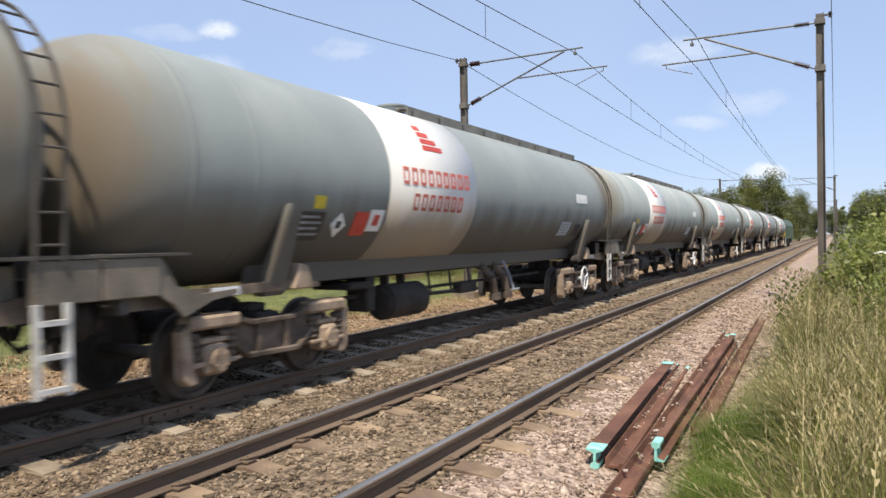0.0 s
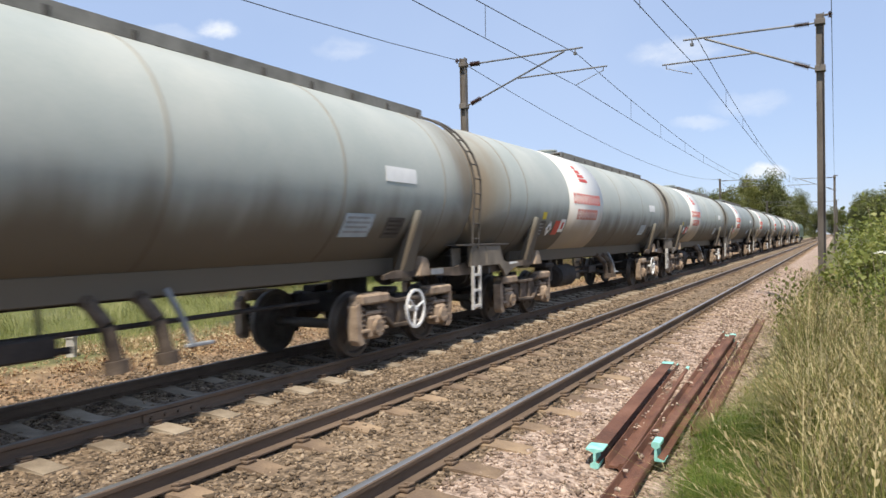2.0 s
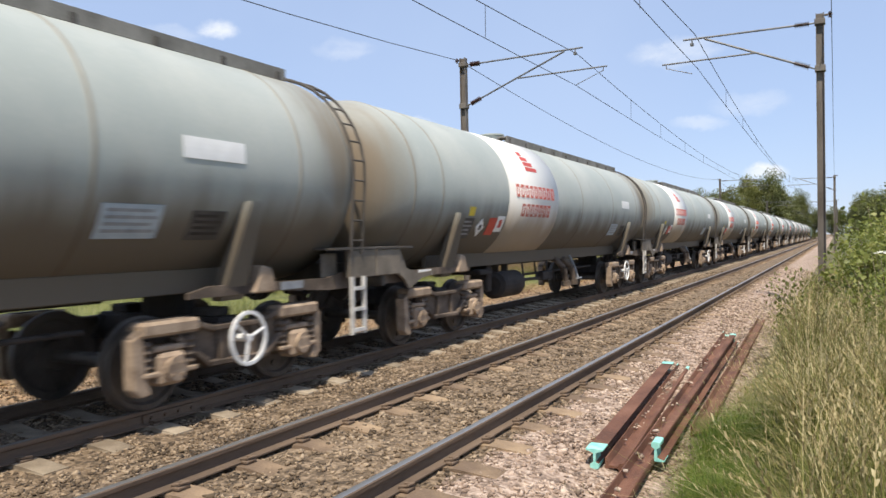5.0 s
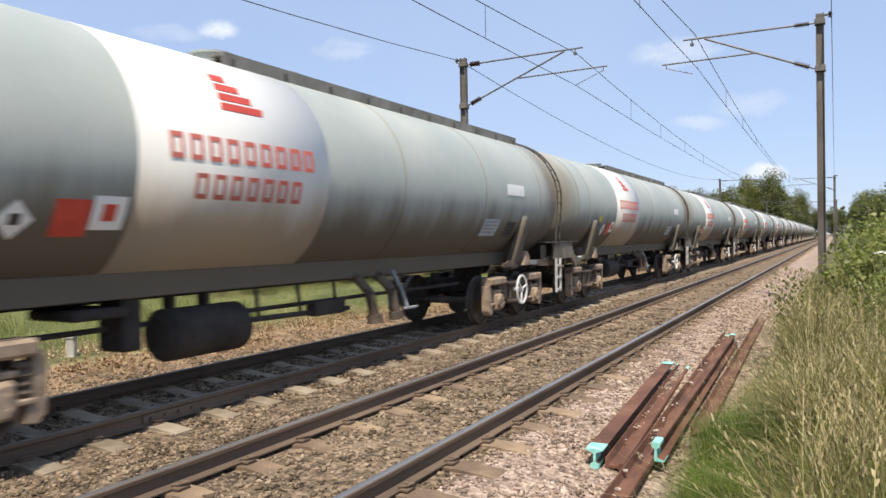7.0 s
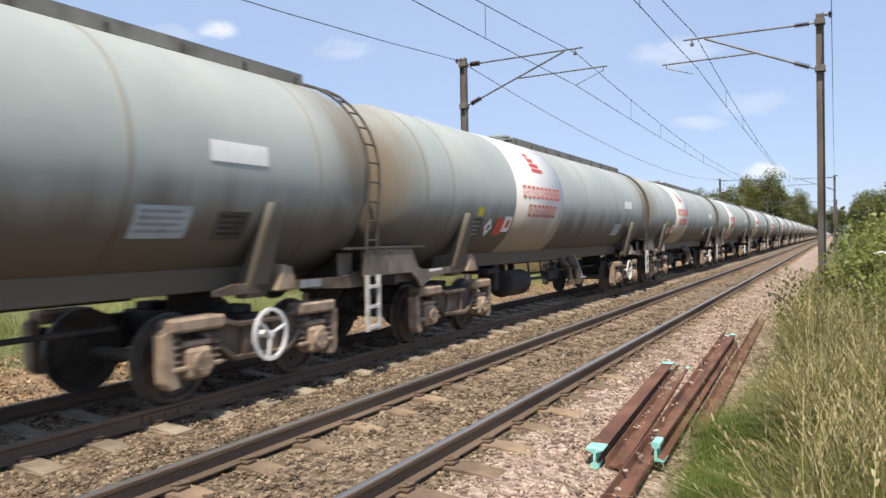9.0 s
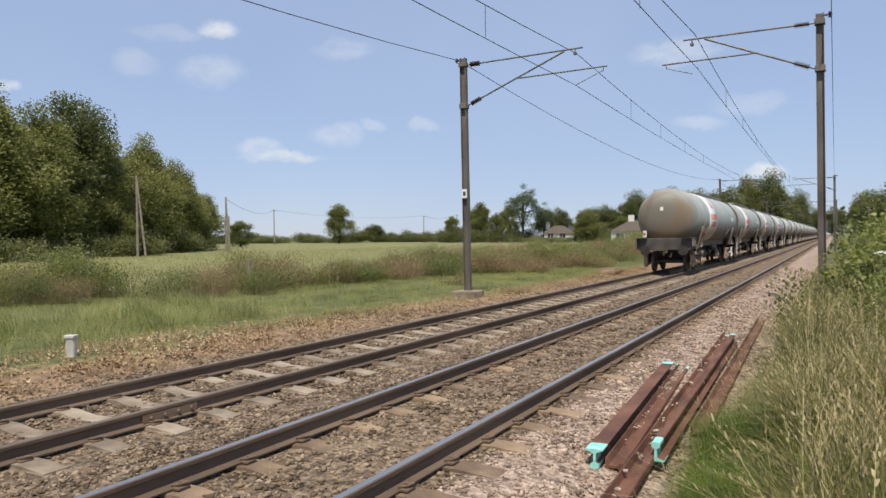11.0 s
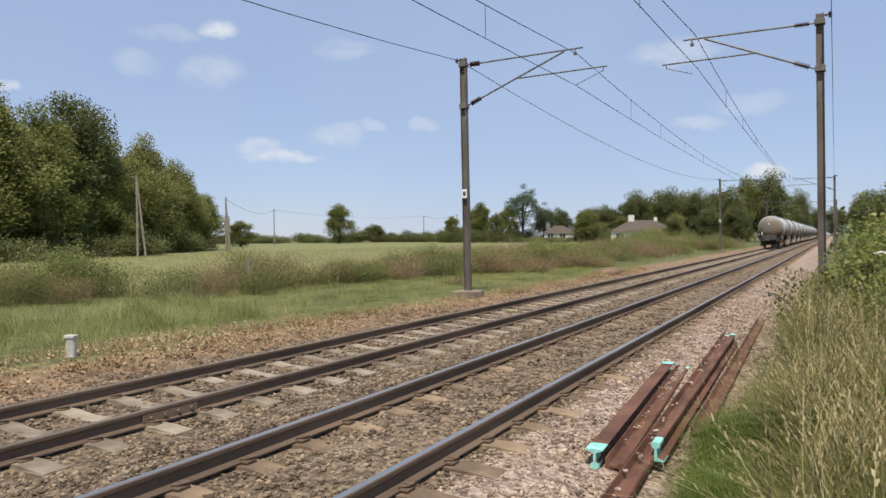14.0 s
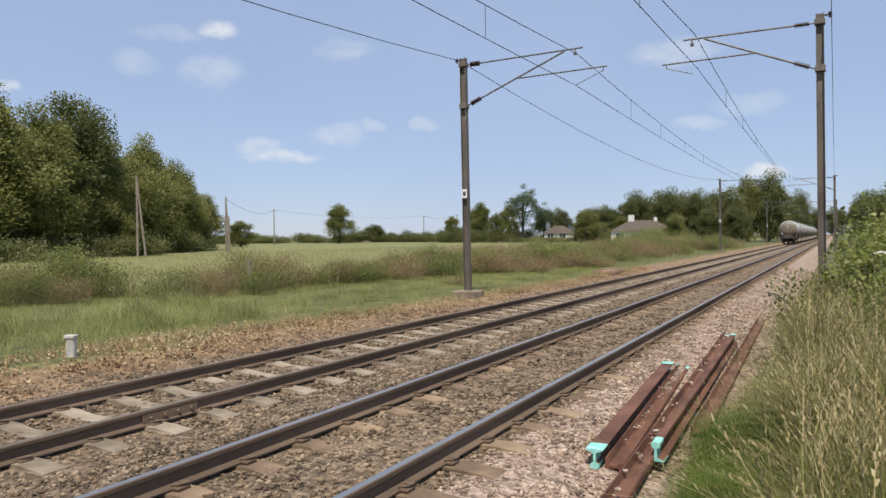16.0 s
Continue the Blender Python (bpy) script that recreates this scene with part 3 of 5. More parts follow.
spare_rail((-1.76, 5.90, -0.19), (-2.05, 10.45, -0.19), 180, (0, 1), "rusty spare rail lying upside down, ends painted turquoise")
spare_rail((-1.62, 6.0, -0.27), (-1.93, 10.9, -0.27), 90, (1,), "rusty spare rail lying on its side, end painted turquoise")
spare_rail((-1.36, 4.10, -0.28), (-1.79, 14.7, -0.25), 90, (1,), "long rusty spare rail lying on its side on the ballast")
spare_rail((-1.36, 6.35, -0.20), (-1.60, 13.95, -0.20), 0, (0, 1), "rusty spare rail lying upright, ends painted turquoise")
spare_rail((-1.22, 7.7, -0.35), (-1.50, 18.2, -0.33), 90, (), "brown spare rail half hidden in the grass")


def loose_stones():
    rows = []
    for k in range(34):
        u = rng.random()
        x, y = -1.40 - 0.40 * u + rng.normal(0, 0.02), 4.6 + 9.8 * u
        rows.append((x, y, -0.20, rng.uniform(0.020, 0.040), rng.uniform(0, 6.28), rng.normal(0, 0.3), rng.integers(0, 6)))
    for k in range(12):
        u = rng.random()
        rows.append((-1.66 - 0.28 * u, 6.2 + 4.6 * u, -0.20, rng.uniform(0.018, 0.034), rng.uniform(0, 6.28), 0.0, rng.integers(0, 6)))
    ob = new("loose_stones", pieces("loose_stones", STONES, rows, BALLAST_PINK))
    tagged(ob, "loose ballast stones caught on the spare rails", "stones", kind="stuff")


loose_stones()


def marker_post():
    ob = tagged(empty("marker_post", pose(-11.75, 8.2, ground_z(-11.75, 8.2) - 0.02, 0, 0, 25)), "short pale concrete marker post in dry grass", "marker post")
    bm = bmesh.new()
    box(bm, (-0.07, -0.06, -0.1), (0.08, 0.07, 0.38), 0.02)
    part("post", bm, PALE_CONCRETE, ob)
    bm = bmesh.new()
    box(bm, (-0.09, -0.08, 0.34), (0.09, 0.08, 0.40), 0.012)
    part("cap", bm, PALE_CONCRETE, ob)


marker_post()


def cable_box():
    ob = tagged(empty("trough_cover", pose(-10.75, 39.0, -0.35, 0, 0, 4)), "low grey concrete cable pit cover beside the track", "concrete cover")
    bm = bmesh.new()
    box(bm, (-0.55, -1.3, 0.0), (0.55, 1.3, 0.20), 0.03)
    part("slab", bm, CONCRETE_DIRTY, ob)
    bm = bmesh.new()
    box(bm, (-0.45, -1.15, 0.20), (0.45, 1.15, 0.25), 0.02)
    part("lid", bm, CONCRETE_DIRTY, ob)


cable_box()


def fence_post(x, y, h, lean):
    ob = tagged(empty("fence_post", pose(x, y, ground_z(x, y) - 0.1, lean, lean * 0.5, 10)), "grey weathered wooden fence post in the brambles", "fence post", "fence posts")
    bm = bmesh.new()
    tube(bm, (0, 0, 0), (0, 0, h), 0.075, 9, 0.065)
    part("stake", bm, material("weathered_wood", two((0.20, 0.17, 0.13), (0.34, 0.30, 0.24)), 6.0, 0.9, bump=0.4), ob)


for fx, fy, fh, fl in ((-18.6, 20.0, 1.25, 2), (-20.2, 36.5, 1.35, -2), (-21.0, 52.0, 1.3, 1)):
    fence_post(fx, fy, fh, fl)


# ---- overhead line ----
MAST_Y = 22.3
MAST_SPAN = 62.1


def insulator(bm, a, b, r=0.088, n=7):
    a, b = Vector(a), Vector(b)
    tube(bm, a, b, r * 0.42, 8)
    d = (b - a) / n
    for i in range(n):
        p = a + d * (i + 0.5)
        tube(bm, p - d * 0.22, p + d * 0.22, r, 10, r * 0.55)
    return bm


def build_mast(x, y, reach, top, base_z, lean, side, sign):
    """An H-section column with a cantilever. reach: signed distance from column to the track's centre."""
    s = 1 if reach > 0 else -1
    mast = tagged(empty("overhead_line_mast", pose(x, y, 0, 0, lean, 0)), "dark grey steel overhead line mast with a cantilever arm", "mast", "masts along the line")
    bm = bmesh.new()
    w, d, t = 0.20, 0.20, 0.016
    # flanges face the track, the web joins them
    box(bm, (-w / 2, -d / 2, base_z), (-w / 2 + t, d / 2, top), 0.003)
    box(bm, (w / 2 - t, -d / 2, base_z), (w / 2, d / 2, top), 0.003)
    box(bm, (-w / 2 + t, -0.008, base_z), (w / 2 - t, 0.008, top - 0.004))
    part("column", bm, MAST, mast)
    bm = bmesh.new()
    box(bm, (-0.42, -0.42, base_z - 0.6), (0.42, 0.42, base_z + 0.10), 0.03)
    part("foundation", bm, CONCRETE, mast)
    bm = bmesh.new()
    box(bm, (-0.13, -0.13, top - 0.30), (0.13, 0.13, top - 0.16), 0.01)
    part("bracket", bm, MAST, mast)
    bm = bmesh.new()
    box(bm, (-0.13, -0.13, 6.0), (0.13, 0.13, 6.16), 0.01)
    part("bracket", bm, MAST, mast)
    zt, zl = top - 0.24, 6.08
    end = reach
    bm = bmesh.new()
    insulator(bm, (s * 0.26, 0, zt), (s * 0.62, 0, zt))
    part("insulator", bm, INSULATOR, mast, "brown ribbed insulator")
    bm = bmesh.new()
    tube(bm, (s * 0.08, 0, zt), (s * 0.28, 0, zt), 0.022)
    tube(bm, (s * 0.6, 0, zt), (end + s * 0.25, 0, zt + 0.02), 0.028)
    part("top_tube", bm, GALV, mast)
    knee = Vector((end - s * 0.35, 0, zt - 0.02))
    foot = Vector((s * 0.1, 0, zl))
    dirn = (knee - foot).normalized()
    bm = bmesh.new()
    insulator(bm, foot + dirn * 0.18, foot + dirn * 0.58)
    part("insulator", bm, INSULATOR, mast, "brown ribbed insulator")
    bm = bmesh.new()
    tube(bm, foot, foot + dirn * 0.2, 0.022)
    tube(bm, foot + dirn * 0.56, knee, 0.030)
    part("strut_tube", bm, GALV, mast)
    bm = bmesh.new()
    a = foot.lerp(knee, 0.52)
    b = Vector((end + s * 1.0, 0, a.z + 0.02)) if side > 0 else Vector((end - s * -0.85, 0, a.z - 0.02))
    tube(bm, a, b, 0.024)
    tube(bm, b - Vector((s * 0.12, 0, 0)), b - Vector((s * 0.12, 0, 0.14)), 0.014)
    tube(bm, b - Vector((s * 0.12, 0, 0.12)), Vector((end, 0, 6.34)), 0.012)
    part("registration_arm", bm, GALV, mast)
    bm = bmesh.new()
    tube(bm, (end, 0, zt + 0.02), (end, 0, zt - 0.16), 0.02)
    box(bm, (end - 0.05, -0.05, zt - 0.18), (end + 0.05, 0.05, zt - 0.10), 0.01)
    part("wire_clamp", bm, GALV, mast)
    bm = bmesh.new()
    tube(bm, (-s * 0.1, 0, top - 0.06), (-s * 0.30, 0, top - 0.06), 0.03)
    insulator(bm, (-s * 0.24, 0, top - 0.14), (-s * 0.24, 0, top + 0.02), 0.05, 3)
    part("earth_wire_bracket", bm, INSULATOR, mast)
    if sign:
        bm = bmesh.new()
        box(bm, (-0.09, -0.125, 2.98), (0.09, -0.105, 3.28), 0.003)
        pl = part("number_plate", bm, WHITE, mast, "small white plate with an unreadable dark mark")
        bm = bmesh.new()
        box(bm, (-0.045, -0.131, 3.06), (0.045, -0.126, 3.20))
        part("plate_mark", bm, BLACK, pl)
    return mast


def wire(name, points, r, label, parent=None):
    """One unbroken wire through the points."""
    bm = bmesh.new()
    rings = []
    for i, p in enumerate(points):
        d = (points[min(i + 1, len(points) - 1)] - points[max(i - 1, 0)]).normalized()
        side = d.cross(Vector((0, 0, 1))).normalized()
        up = side.cross(d)
        rings.append([bm.verts.new(p + (side * math.cos(a) + up * math.sin(a)) * r) for a in (0, 1.257, 2.513, 3.770, 5.027)])
    for p, q in zip(rings, rings[1:]):
        for k in range(5):
            bm.faces.new((p[k], p[(k + 1) % 5], q[(k + 1) % 5], q[k]))
    ob = part(name, bm, WIRE, parent)
    if parent is None:
        tagged(ob, label, "wire")
    return ob


def spans(y0=MAST_Y - MAST_SPAN * 2, count=6):
    return [(y0 + k * MAST_SPAN, y0 + (k + 1) * MAST_SPAN) for k in range(count)]


def sagging(x, z, sag, n=14, stagger=0.0, first=None):
    """first: the sag of the span overhead, where it hangs lower than the rest."""
    pts, usual = [], sag
    for k, (a, b) in enumerate(spans()):
        sag = first if first and k == 1 else usual
        for i in range(n):
            u = i / n
            st = stagger * (1 if k % 2 else -1) * (1 - 2 * u)
            pts.append(Vector((x + st, a + (b - a) * u, z - sag * 4 * u * (1 - u))))
    return pts


def build_overhead():
    for k in range(-1, 4):
        y = MAST_Y + k * MAST_SPAN
        build_mast(-10.98 if k < 1 else -11.0, y, 3.90, 7.70, -0.24, 0.55 * (-1) if k == 0 else 0.0, 1, k >= 0)
        if k >= 0:
            build_mast(-0.31 + 0.25 * k, y, -3.30 - 0.25 * k, 7.56, -0.30, -0.3 if k == 0 else 0.0, -1, False)
    for x, tint in ((NEAR_X, "near"), (FAR_X, "far")):
        top, low = (7.45, 1.05) if x == NEAR_X else (7.34, 0.88)
        cat = sagging(x, top, low)
        bar, dip = (6.47, 0.30) if x == NEAR_X else (6.37, 0.30)
        con = sagging(x, bar, dip, stagger=-0.06 if x == NEAR_X else 0.05)
        ob = tagged(empty("overhead_wire_run"), "thin dark catenary and contact wires joined by droppers", "overhead wire", "wires over the tracks")
        wire("catenary_wire", cat, 0.011, "", ob)
        wire("contact_wire", con, 0.010, "", ob)
        bm = bmesh.new()
        for a, b in spans()[1:5]:
            for u in (0.11, 0.20, 0.30, 0.40, 0.50, 0.60, 0.70, 0.80, 0.89):
                y = a + (b - a) * u
                tube(bm, (x, y, top - 4 * low * u * (1 - u)), (x, y, bar - 4 * dip * u * (1 - u)), 0.007, 5)
        d = part("dropper_wires", bm, WIRE, ob)
        d["kind"] = "stuff"
    wire("earth_wire", sagging(-11.22, 7.64, 1.08, first=1.5), 0.012, "thin dark earth wire strung between the mast tops")
    wire("earth_wire", sagging(-0.07, 7.55, 0.9), 0.010, "thin dark earth wire strung between the mast tops")


build_overhead()


# ---- the train: bogie tank wagons and the locomotive at their head ----
PITCH = 16.95
FAR_END = 17.55
TANK_R, TANK_Z = 1.40, 2.59


def on_tank(y, z, off):
    a = math.asin(max(-1, min(1, (z - TANK_Z) / TANK_R)))
    return ((TANK_R + off) * math.cos(a), y, TANK_Z + (TANK_R + off) * math.sin(a))


def tank_patch(bm, y0, y1, z0, z1, off=0.008, slant=0.0, n=4, side=1):
    """A thin plate wrapped on the tank's flank; slant shifts its foot along the wagon."""
    rows = []
    for i in range(n + 1):
        z = z0 + (z1 - z0) * i / n
        dy = slant * (1 - i / n)
        ring = []
        for y, o in ((y0 + dy, 0.001), (y0 + dy, off), (y1 + dy, off), (y1 + dy, 0.001)):
            x, yy, zz = on_tank(y, z, o)
            ring.append(bm.verts.new((side * x, yy, zz)))
        rows.append(ring)
    for p, q in zip(rows, rows[1:]):
        for k in range(3):
            bm.faces.new((p[k], p[k + 1], q[k + 1], q[k]))
    bm.faces.new(rows[0])
    bm.faces.new(rows[-1][::-1])
    return bm


def wheelset_mesh():
    bm = bmesh.new()
    for s in (-1, 1):
        prof = [(s * 0.665, 0.0), (s * 0.665, 0.16), (s * 0.70, 0.18), (s * 0.715, 0.38), (s * 0.685, 0.42), (s * 0.685, 0.50), (s * 0.715, 0.505), (s * 0.725, 0.478),
                (s * 0.815, 0.468), (s * 0.815, 0.415), (s * 0.775, 0.39), (s * 0.765, 0.19), (s * 0.82, 0.15), (s * 0.82, 0.0)]
        lathe_y(bm, prof, 28)
    tube(bm, (0, -1.05, 0), (0, 1.05, 0), 0.075, 12)
    for s in (-1, 1):
        # brake disc face marks, so the turning shows
        for k in range(5):
            a = k * 2 * math.pi / 5
            tube(bm, (0.29 * math.cos(a), s * 0.77, 0.29 * math.sin(a)), (0.29 * math.cos(a), s * 0.79, 0.29 * math.sin(a)), 0.035, 6)
    bmesh.ops.rotate(bm, verts=bm.verts[:], matrix=Matrix.Rotation(radians(90), 3, "Z"))
    return bm


def build_bogie(wagon, y, brake_wheel):
    bm = bmesh.new()
    box(bm, (-1.05, -0.22, 0.55), (1.05, 0.22, 0.88), 0.04)
    tube(bm, (0, 0, 0.88), (0, 0, 1.12), 0.30, 16)
    for s in (-1, 1):
        box(bm, (s * 0.55, -0.16, 0.88), (s * 0.85, 0.16, 0.98), 0.02)
    bogie = part("bogie", bm, UNDER, wagon)
    bogie.location = (0, y, 0)
    for s in (-1, 1):
        bm = bmesh.new()
        prism(bm, [(-1.25, 0.90), (-0.80, 0.90), (-0.40, 0.80), (0.40, 0.80), (0.80, 0.90), (1.25, 0.90), (0.82, 0.74), (0.42, 0.42), (-0.42, 0.42), (-0.82, 0.74)], s * 1.03, s * 1.07)
        # raised flanges of the casting: top rail, sagging lower chord
        for (ya, za), (yb, zb) in (((-1.25, 0.93), (-0.80, 0.93)), ((-0.80, 0.93), (-0.40, 0.80)), ((-0.40, 0.80), (0.40, 0.80)), ((0.40, 0.80), (0.80, 0.93)), ((0.80, 0.93), (1.25, 0.93)),
                                   ((-0.86, 0.74), (-0.44, 0.42)), ((-0.44, 0.42), (0.44, 0.40)), ((0.44, 0.40), (0.86, 0.74)), ((-1.42, 0.80), (-1.25, 0.93)), ((1.42, 0.80), (1.25, 0.93))):
            d = Vector((0, yb - ya, zb - za))
            mm = Matrix.Translation((s * 1.08, (ya + yb) / 2, (za + zb) / 2)) @ Matrix.Rotation(math.atan2(zb - za, yb - ya), 4, "X")
            box(bm, (-0.07, -d.length / 2 - 0.025, -0.032), (0.07, d.length / 2 + 0.025, 0.032), 0.012, mm)
        for ya in (-0.24, 0.24):
            box(bm, (s * 1.03, ya - 0.05, 0.42), (s * 1.12, ya + 0.05, 0.80), 0.01)
        part("sideframe", bm, BOGIE, bogie, "cast steel side frame dusted brown")
        for ya in (-1.0, 1.0):
            bm = bmesh.new()
            box(bm, (s * 0.96, ya - 0.17, 0.30), (s * 1.20, ya + 0.17, 0.63), 0.04)
            tube(bm, (s * 1.18, ya, 0.465), (s * 1.25, ya, 0.465), 0.125, 14)
            for k in range(4):
                aa = math.pi / 4 + k * math.pi / 2
                tube(bm, (s * 1.24, ya + 0.085 * math.cos(aa), 0.465 + 0.085 * math.sin(aa)), (s * 1.268, ya + 0.085 * math.cos(aa), 0.465 + 0.085 * math.sin(aa)), 0.018, 6)
            box(bm, (s * 0.98, ya - 0.34, 0.40), (s * 1.18, ya + 0.34, 0.455), 0.015)
            box(bm, (s * 0.98, ya - 0.20, 0.64), (s * 1.16, ya + 0.20, 0.70), 0.015)
            box(bm, (s * 0.96, ya - 0.37, 0.80), (s * 1.20, ya + 0.37, 0.95), 0.03)
            part("axlebox", bm, BOGIE_LIGHT, bogie)
            bm = bmesh.new()
            o = 1 if ya > 0 else -1
            prism(bm, [(ya + o * 0.34, 0.86), (ya + o * 0.46, 0.80), (ya + o * 0.44, 0.30), (ya + o * 0.36, 0.22), (ya + o * 0.24, 0.24), (ya + o * 0.30, 0.40)], s * 1.00, s * 1.16)
            bmesh.ops.bevel(bm, geom=bm.edges[:], offset=0.012, segments=1, affect="EDGES")
            part("pedestal", bm, BOGIE_LIGHT, bogie)
            for dy in (-0.27, 0.27):
                bm = bmesh.new()
                lathe_y(bm, [(0.36, 0.0)] + [(0.36 + 0.0375 * k, 0.088 if k % 2 else 0.06) for k in range(9)] + [(0.66, 0.0)], 10)
                bmesh.ops.rotate(bm, verts=bm.verts[:], matrix=Matrix.Rotation(radians(90), 3, "X"))
                sp = part("spring", bm, BOGIE, bogie)
                sp.location = (s * 1.09, ya + dy, 0.10)
        for ya in (-0.46, 0.46):
            bm = bmesh.new()
            box(bm, (s * 0.70, ya - 0.05, 0.25), (s * 0.82, ya + 0.05, 0.62), 0.02)
            tube(bm, (s * 0.76, ya, 0.60), (s * 0.76, ya * 0.7, 0.86), 0.025, 6)
            part("brake_block", bm, UNDER, bogie)
        if brake_wheel and s > 0:
            bm = bmesh.new()
            tor = []
            for i in range(28):
                a = 2 * math.pi * i / 28
                tor.append([bm.verts.new((1.27 + 0.022 * math.cos(b), 0.0 + (0.27 + 0.028 * math.sin(b)) * math.cos(a), 0.65 + (0.29 + 0.028 * math.sin(b)) * math.sin(a))) for b in (0.8, 2.36, 3.93, 5.5)])
            for i in range(28):
                p, q = tor[i], tor[(i + 1) % 28]
                for k in range(4):
                    bm.faces.new((p[k], p[(k + 1) % 4], q[(k + 1) % 4], q[k]))
            tube(bm, (1.08, 0.0, 0.65), (1.29, 0.0, 0.65), 0.045, 8)
            for a in (0.35, 2.44, 4.53):
                tube(bm, (1.27, 0.0, 0.65), (1.27, 0.27 * math.cos(a), 0.65 + 0.27 * math.sin(a)), 0.018, 6)
            bmesh.ops.recalc_face_normals(bm, faces=bm.faces[:])
            part("brake_handwheel", bm, WHITE, bogie, "white-painted brake handwheel")
    for ya in (-1.0, 1.0):
        w = part("wheelset", wheelset_mesh(), WHEEL, bogie, smooth=False)
        w.location = (0, ya, 0.475)
    return bogie


def build_wagon():
    wagon = tagged(empty("tank_wagon"), "grey bogie tank wagon with a white band and brown road grime", "tank wagon", "wagons of the train")
    bm = bmesh.new()
    dish = [(0.36, 0.0), (0.375, 0.35), (0.44, 0.70), (0.56, 0.98), (0.70, 1.16), (0.88, 1.285), (1.10, 1.365), (1.36, TANK_R)]
    back = [(16.50, TANK_R), (16.64, 1.375), (16.75, 1.31), (16.84, 1.19), (16.91, 0.98), (16.97, 0.68), (17.01, 0.35), (17.02, 0.0)]
    lathe_y(bm, dish + [(4.0, TANK_R), (8.7, TANK_R), (13.0, TANK_R)] + back, 64, 0, TANK_Z)
    part("tank", bm, TANK, wagon, smooth=True)
    for y in (1.36, 2.28, 9.85, 12.75, 15.56):
        bm = bmesh.new()
        lathe_y(bm, [(y - 0.03, TANK_R - 0.01), (y - 0.02, TANK_R + 0.005), (y + 0.02, TANK_R + 0.005), (y + 0.03, TANK_R - 0.01)], 64, 0, TANK_Z)
        part("weld_seam", bm, SEAM, wagon, smooth=True)
    bm = bmesh.new()
    lathe_y(bm, [(5.05, TANK_R - 0.01), (5.05, TANK_R + 0.004), (7.95, TANK_R + 0.004), (7.95, TANK_R - 0.01)], 64, 0, TANK_Z)
    band = part("logo_band", bm, BAND, wagon, "white painted band, grimy below", smooth=True)
    for f in band.data.polygons:
        f.use_smooth = abs(f.normal.y) < 0.5
    # emblem of stacked red bars, and two rows of plain red bars where the lettering stands
    for side in (1, -1):
        for k in range(4):
            bm = bmesh.new()
            tank_patch(bm, 6.30 - 0.02 * k, 6.52 + 0.12 * k, 3.50 - 0.115 * k, 3.585 - 0.115 * k, 0.010, -0.03, side=side)
            part("emblem_bar", bm, RED, band)
        for n, y0, y1, z0, z1 in ((9, 5.38, 7.68, 2.57, 2.83), (7, 5.72, 7.46, 2.18, 2.44)):
            step = (y1 - y0) / n
            for k in range(n):
                bm = bmesh.new()
                a, b = y0 + k * step + 0.035, y0 + (k + 1) * step - 0.05
                for p, q, zz0, zz1 in ((a, b, z0, z0 + 0.05), (a, b, z1 - 0.05, z1), (a, a + 0.04, z0 + 0.05, z1 - 0.05), (b - 0.04, b, z0 + 0.05, z1 - 0.05)):
                    tank_patch(bm, p, q, zz0, zz1, 0.009, n=2, side=side)
                part("red_mark", bm, LETTER, band)
        for nm, mat, y0, y1, z0, z1, lab in (("hazard_plate", RED, 4.28, 4.62, 1.80, 2.12, "orange-red hazard plate"), ("hazard_label", WHITE, 4.64, 4.98, 1.86, 2.16, "white label with a red figure"),
                                       ("data_panel", BLACK, 3.10, 3.62, 1.74, 2.10, "black data panel with faded lines"), ("inspection_plate", YELLOW, 3.34, 3.56, 2.14, 2.30, "small yellow plate"),
                                       ("white_plate", WHITE, 13.74, 14.60, 2.58, 2.80, "blank white plate"), ("notice_board", BLUEPANEL, 12.88, 13.57, 1.78, 2.10, "faded pale blue notice board"),
                                       ("notice_board", FRAME, 13.95, 14.42, 1.76, 2.06, "dark notice board")):
            bm = bmesh.new()
            tank_patch(bm, y0, y1, z0, z1, 0.008, side=side)
            pl = part(nm, bm, mat, wagon, lab)
            if nm == "hazard_label":
                bm = bmesh.new()
                tank_patch(bm, 4.74, 4.88, 1.94, 2.09, 0.012, side=side)
                part("label_mark", bm, RED, pl)
            if nm in ("data_panel", "notice_board"):
                for k in range(4):
                    bm = bmesh.new()
                    z = z0 + (z1 - z0) * (0.18 + 0.2 * k)
                    tank_patch(bm, y0 + 0.05, y1 - 0.05 - 0.06 * (k % 2), z, z + 0.03, 0.011, n=1, side=side)
                    part("text_bar", bm, GREYPANEL if mat != FRAME else UNDER, pl)
        bm = bmesh.new()
        c = 3.95
        pts = [on_tank(c - 0.16, 1.94, 0.014), on_tank(c, 1.78, 0.014), on_tank(c + 0.16, 1.94, 0.014), on_tank(c, 2.10, 0.014)]
        inner = [on_tank(c - 0.16, 1.94, 0.0), on_tank(c, 1.78, 0.0), on_tank(c + 0.16, 1.94, 0.0), on_tank(c, 2.10, 0.0)]
        va, vb = [bm.verts.new((side * p[0], p[1], p[2])) for p in pts], [bm.verts.new((side * p[0], p[1], p[2])) for p in inner]
        bm.faces.new(va)
        for i in range(4):
            bm.faces.new((va[i], va[(i + 1) % 4], vb[(i + 1) % 4], vb[i]))
        dm = part("diamond_label", bm, WHITE, wagon, "white diamond hazard label")
        bm = bmesh.new()
        tank_patch(bm, c - 0.05, c + 0.05, 1.90, 1.99, 0.017, n=1, side=side)
        part("label_mark", bm, BLACK, dm)
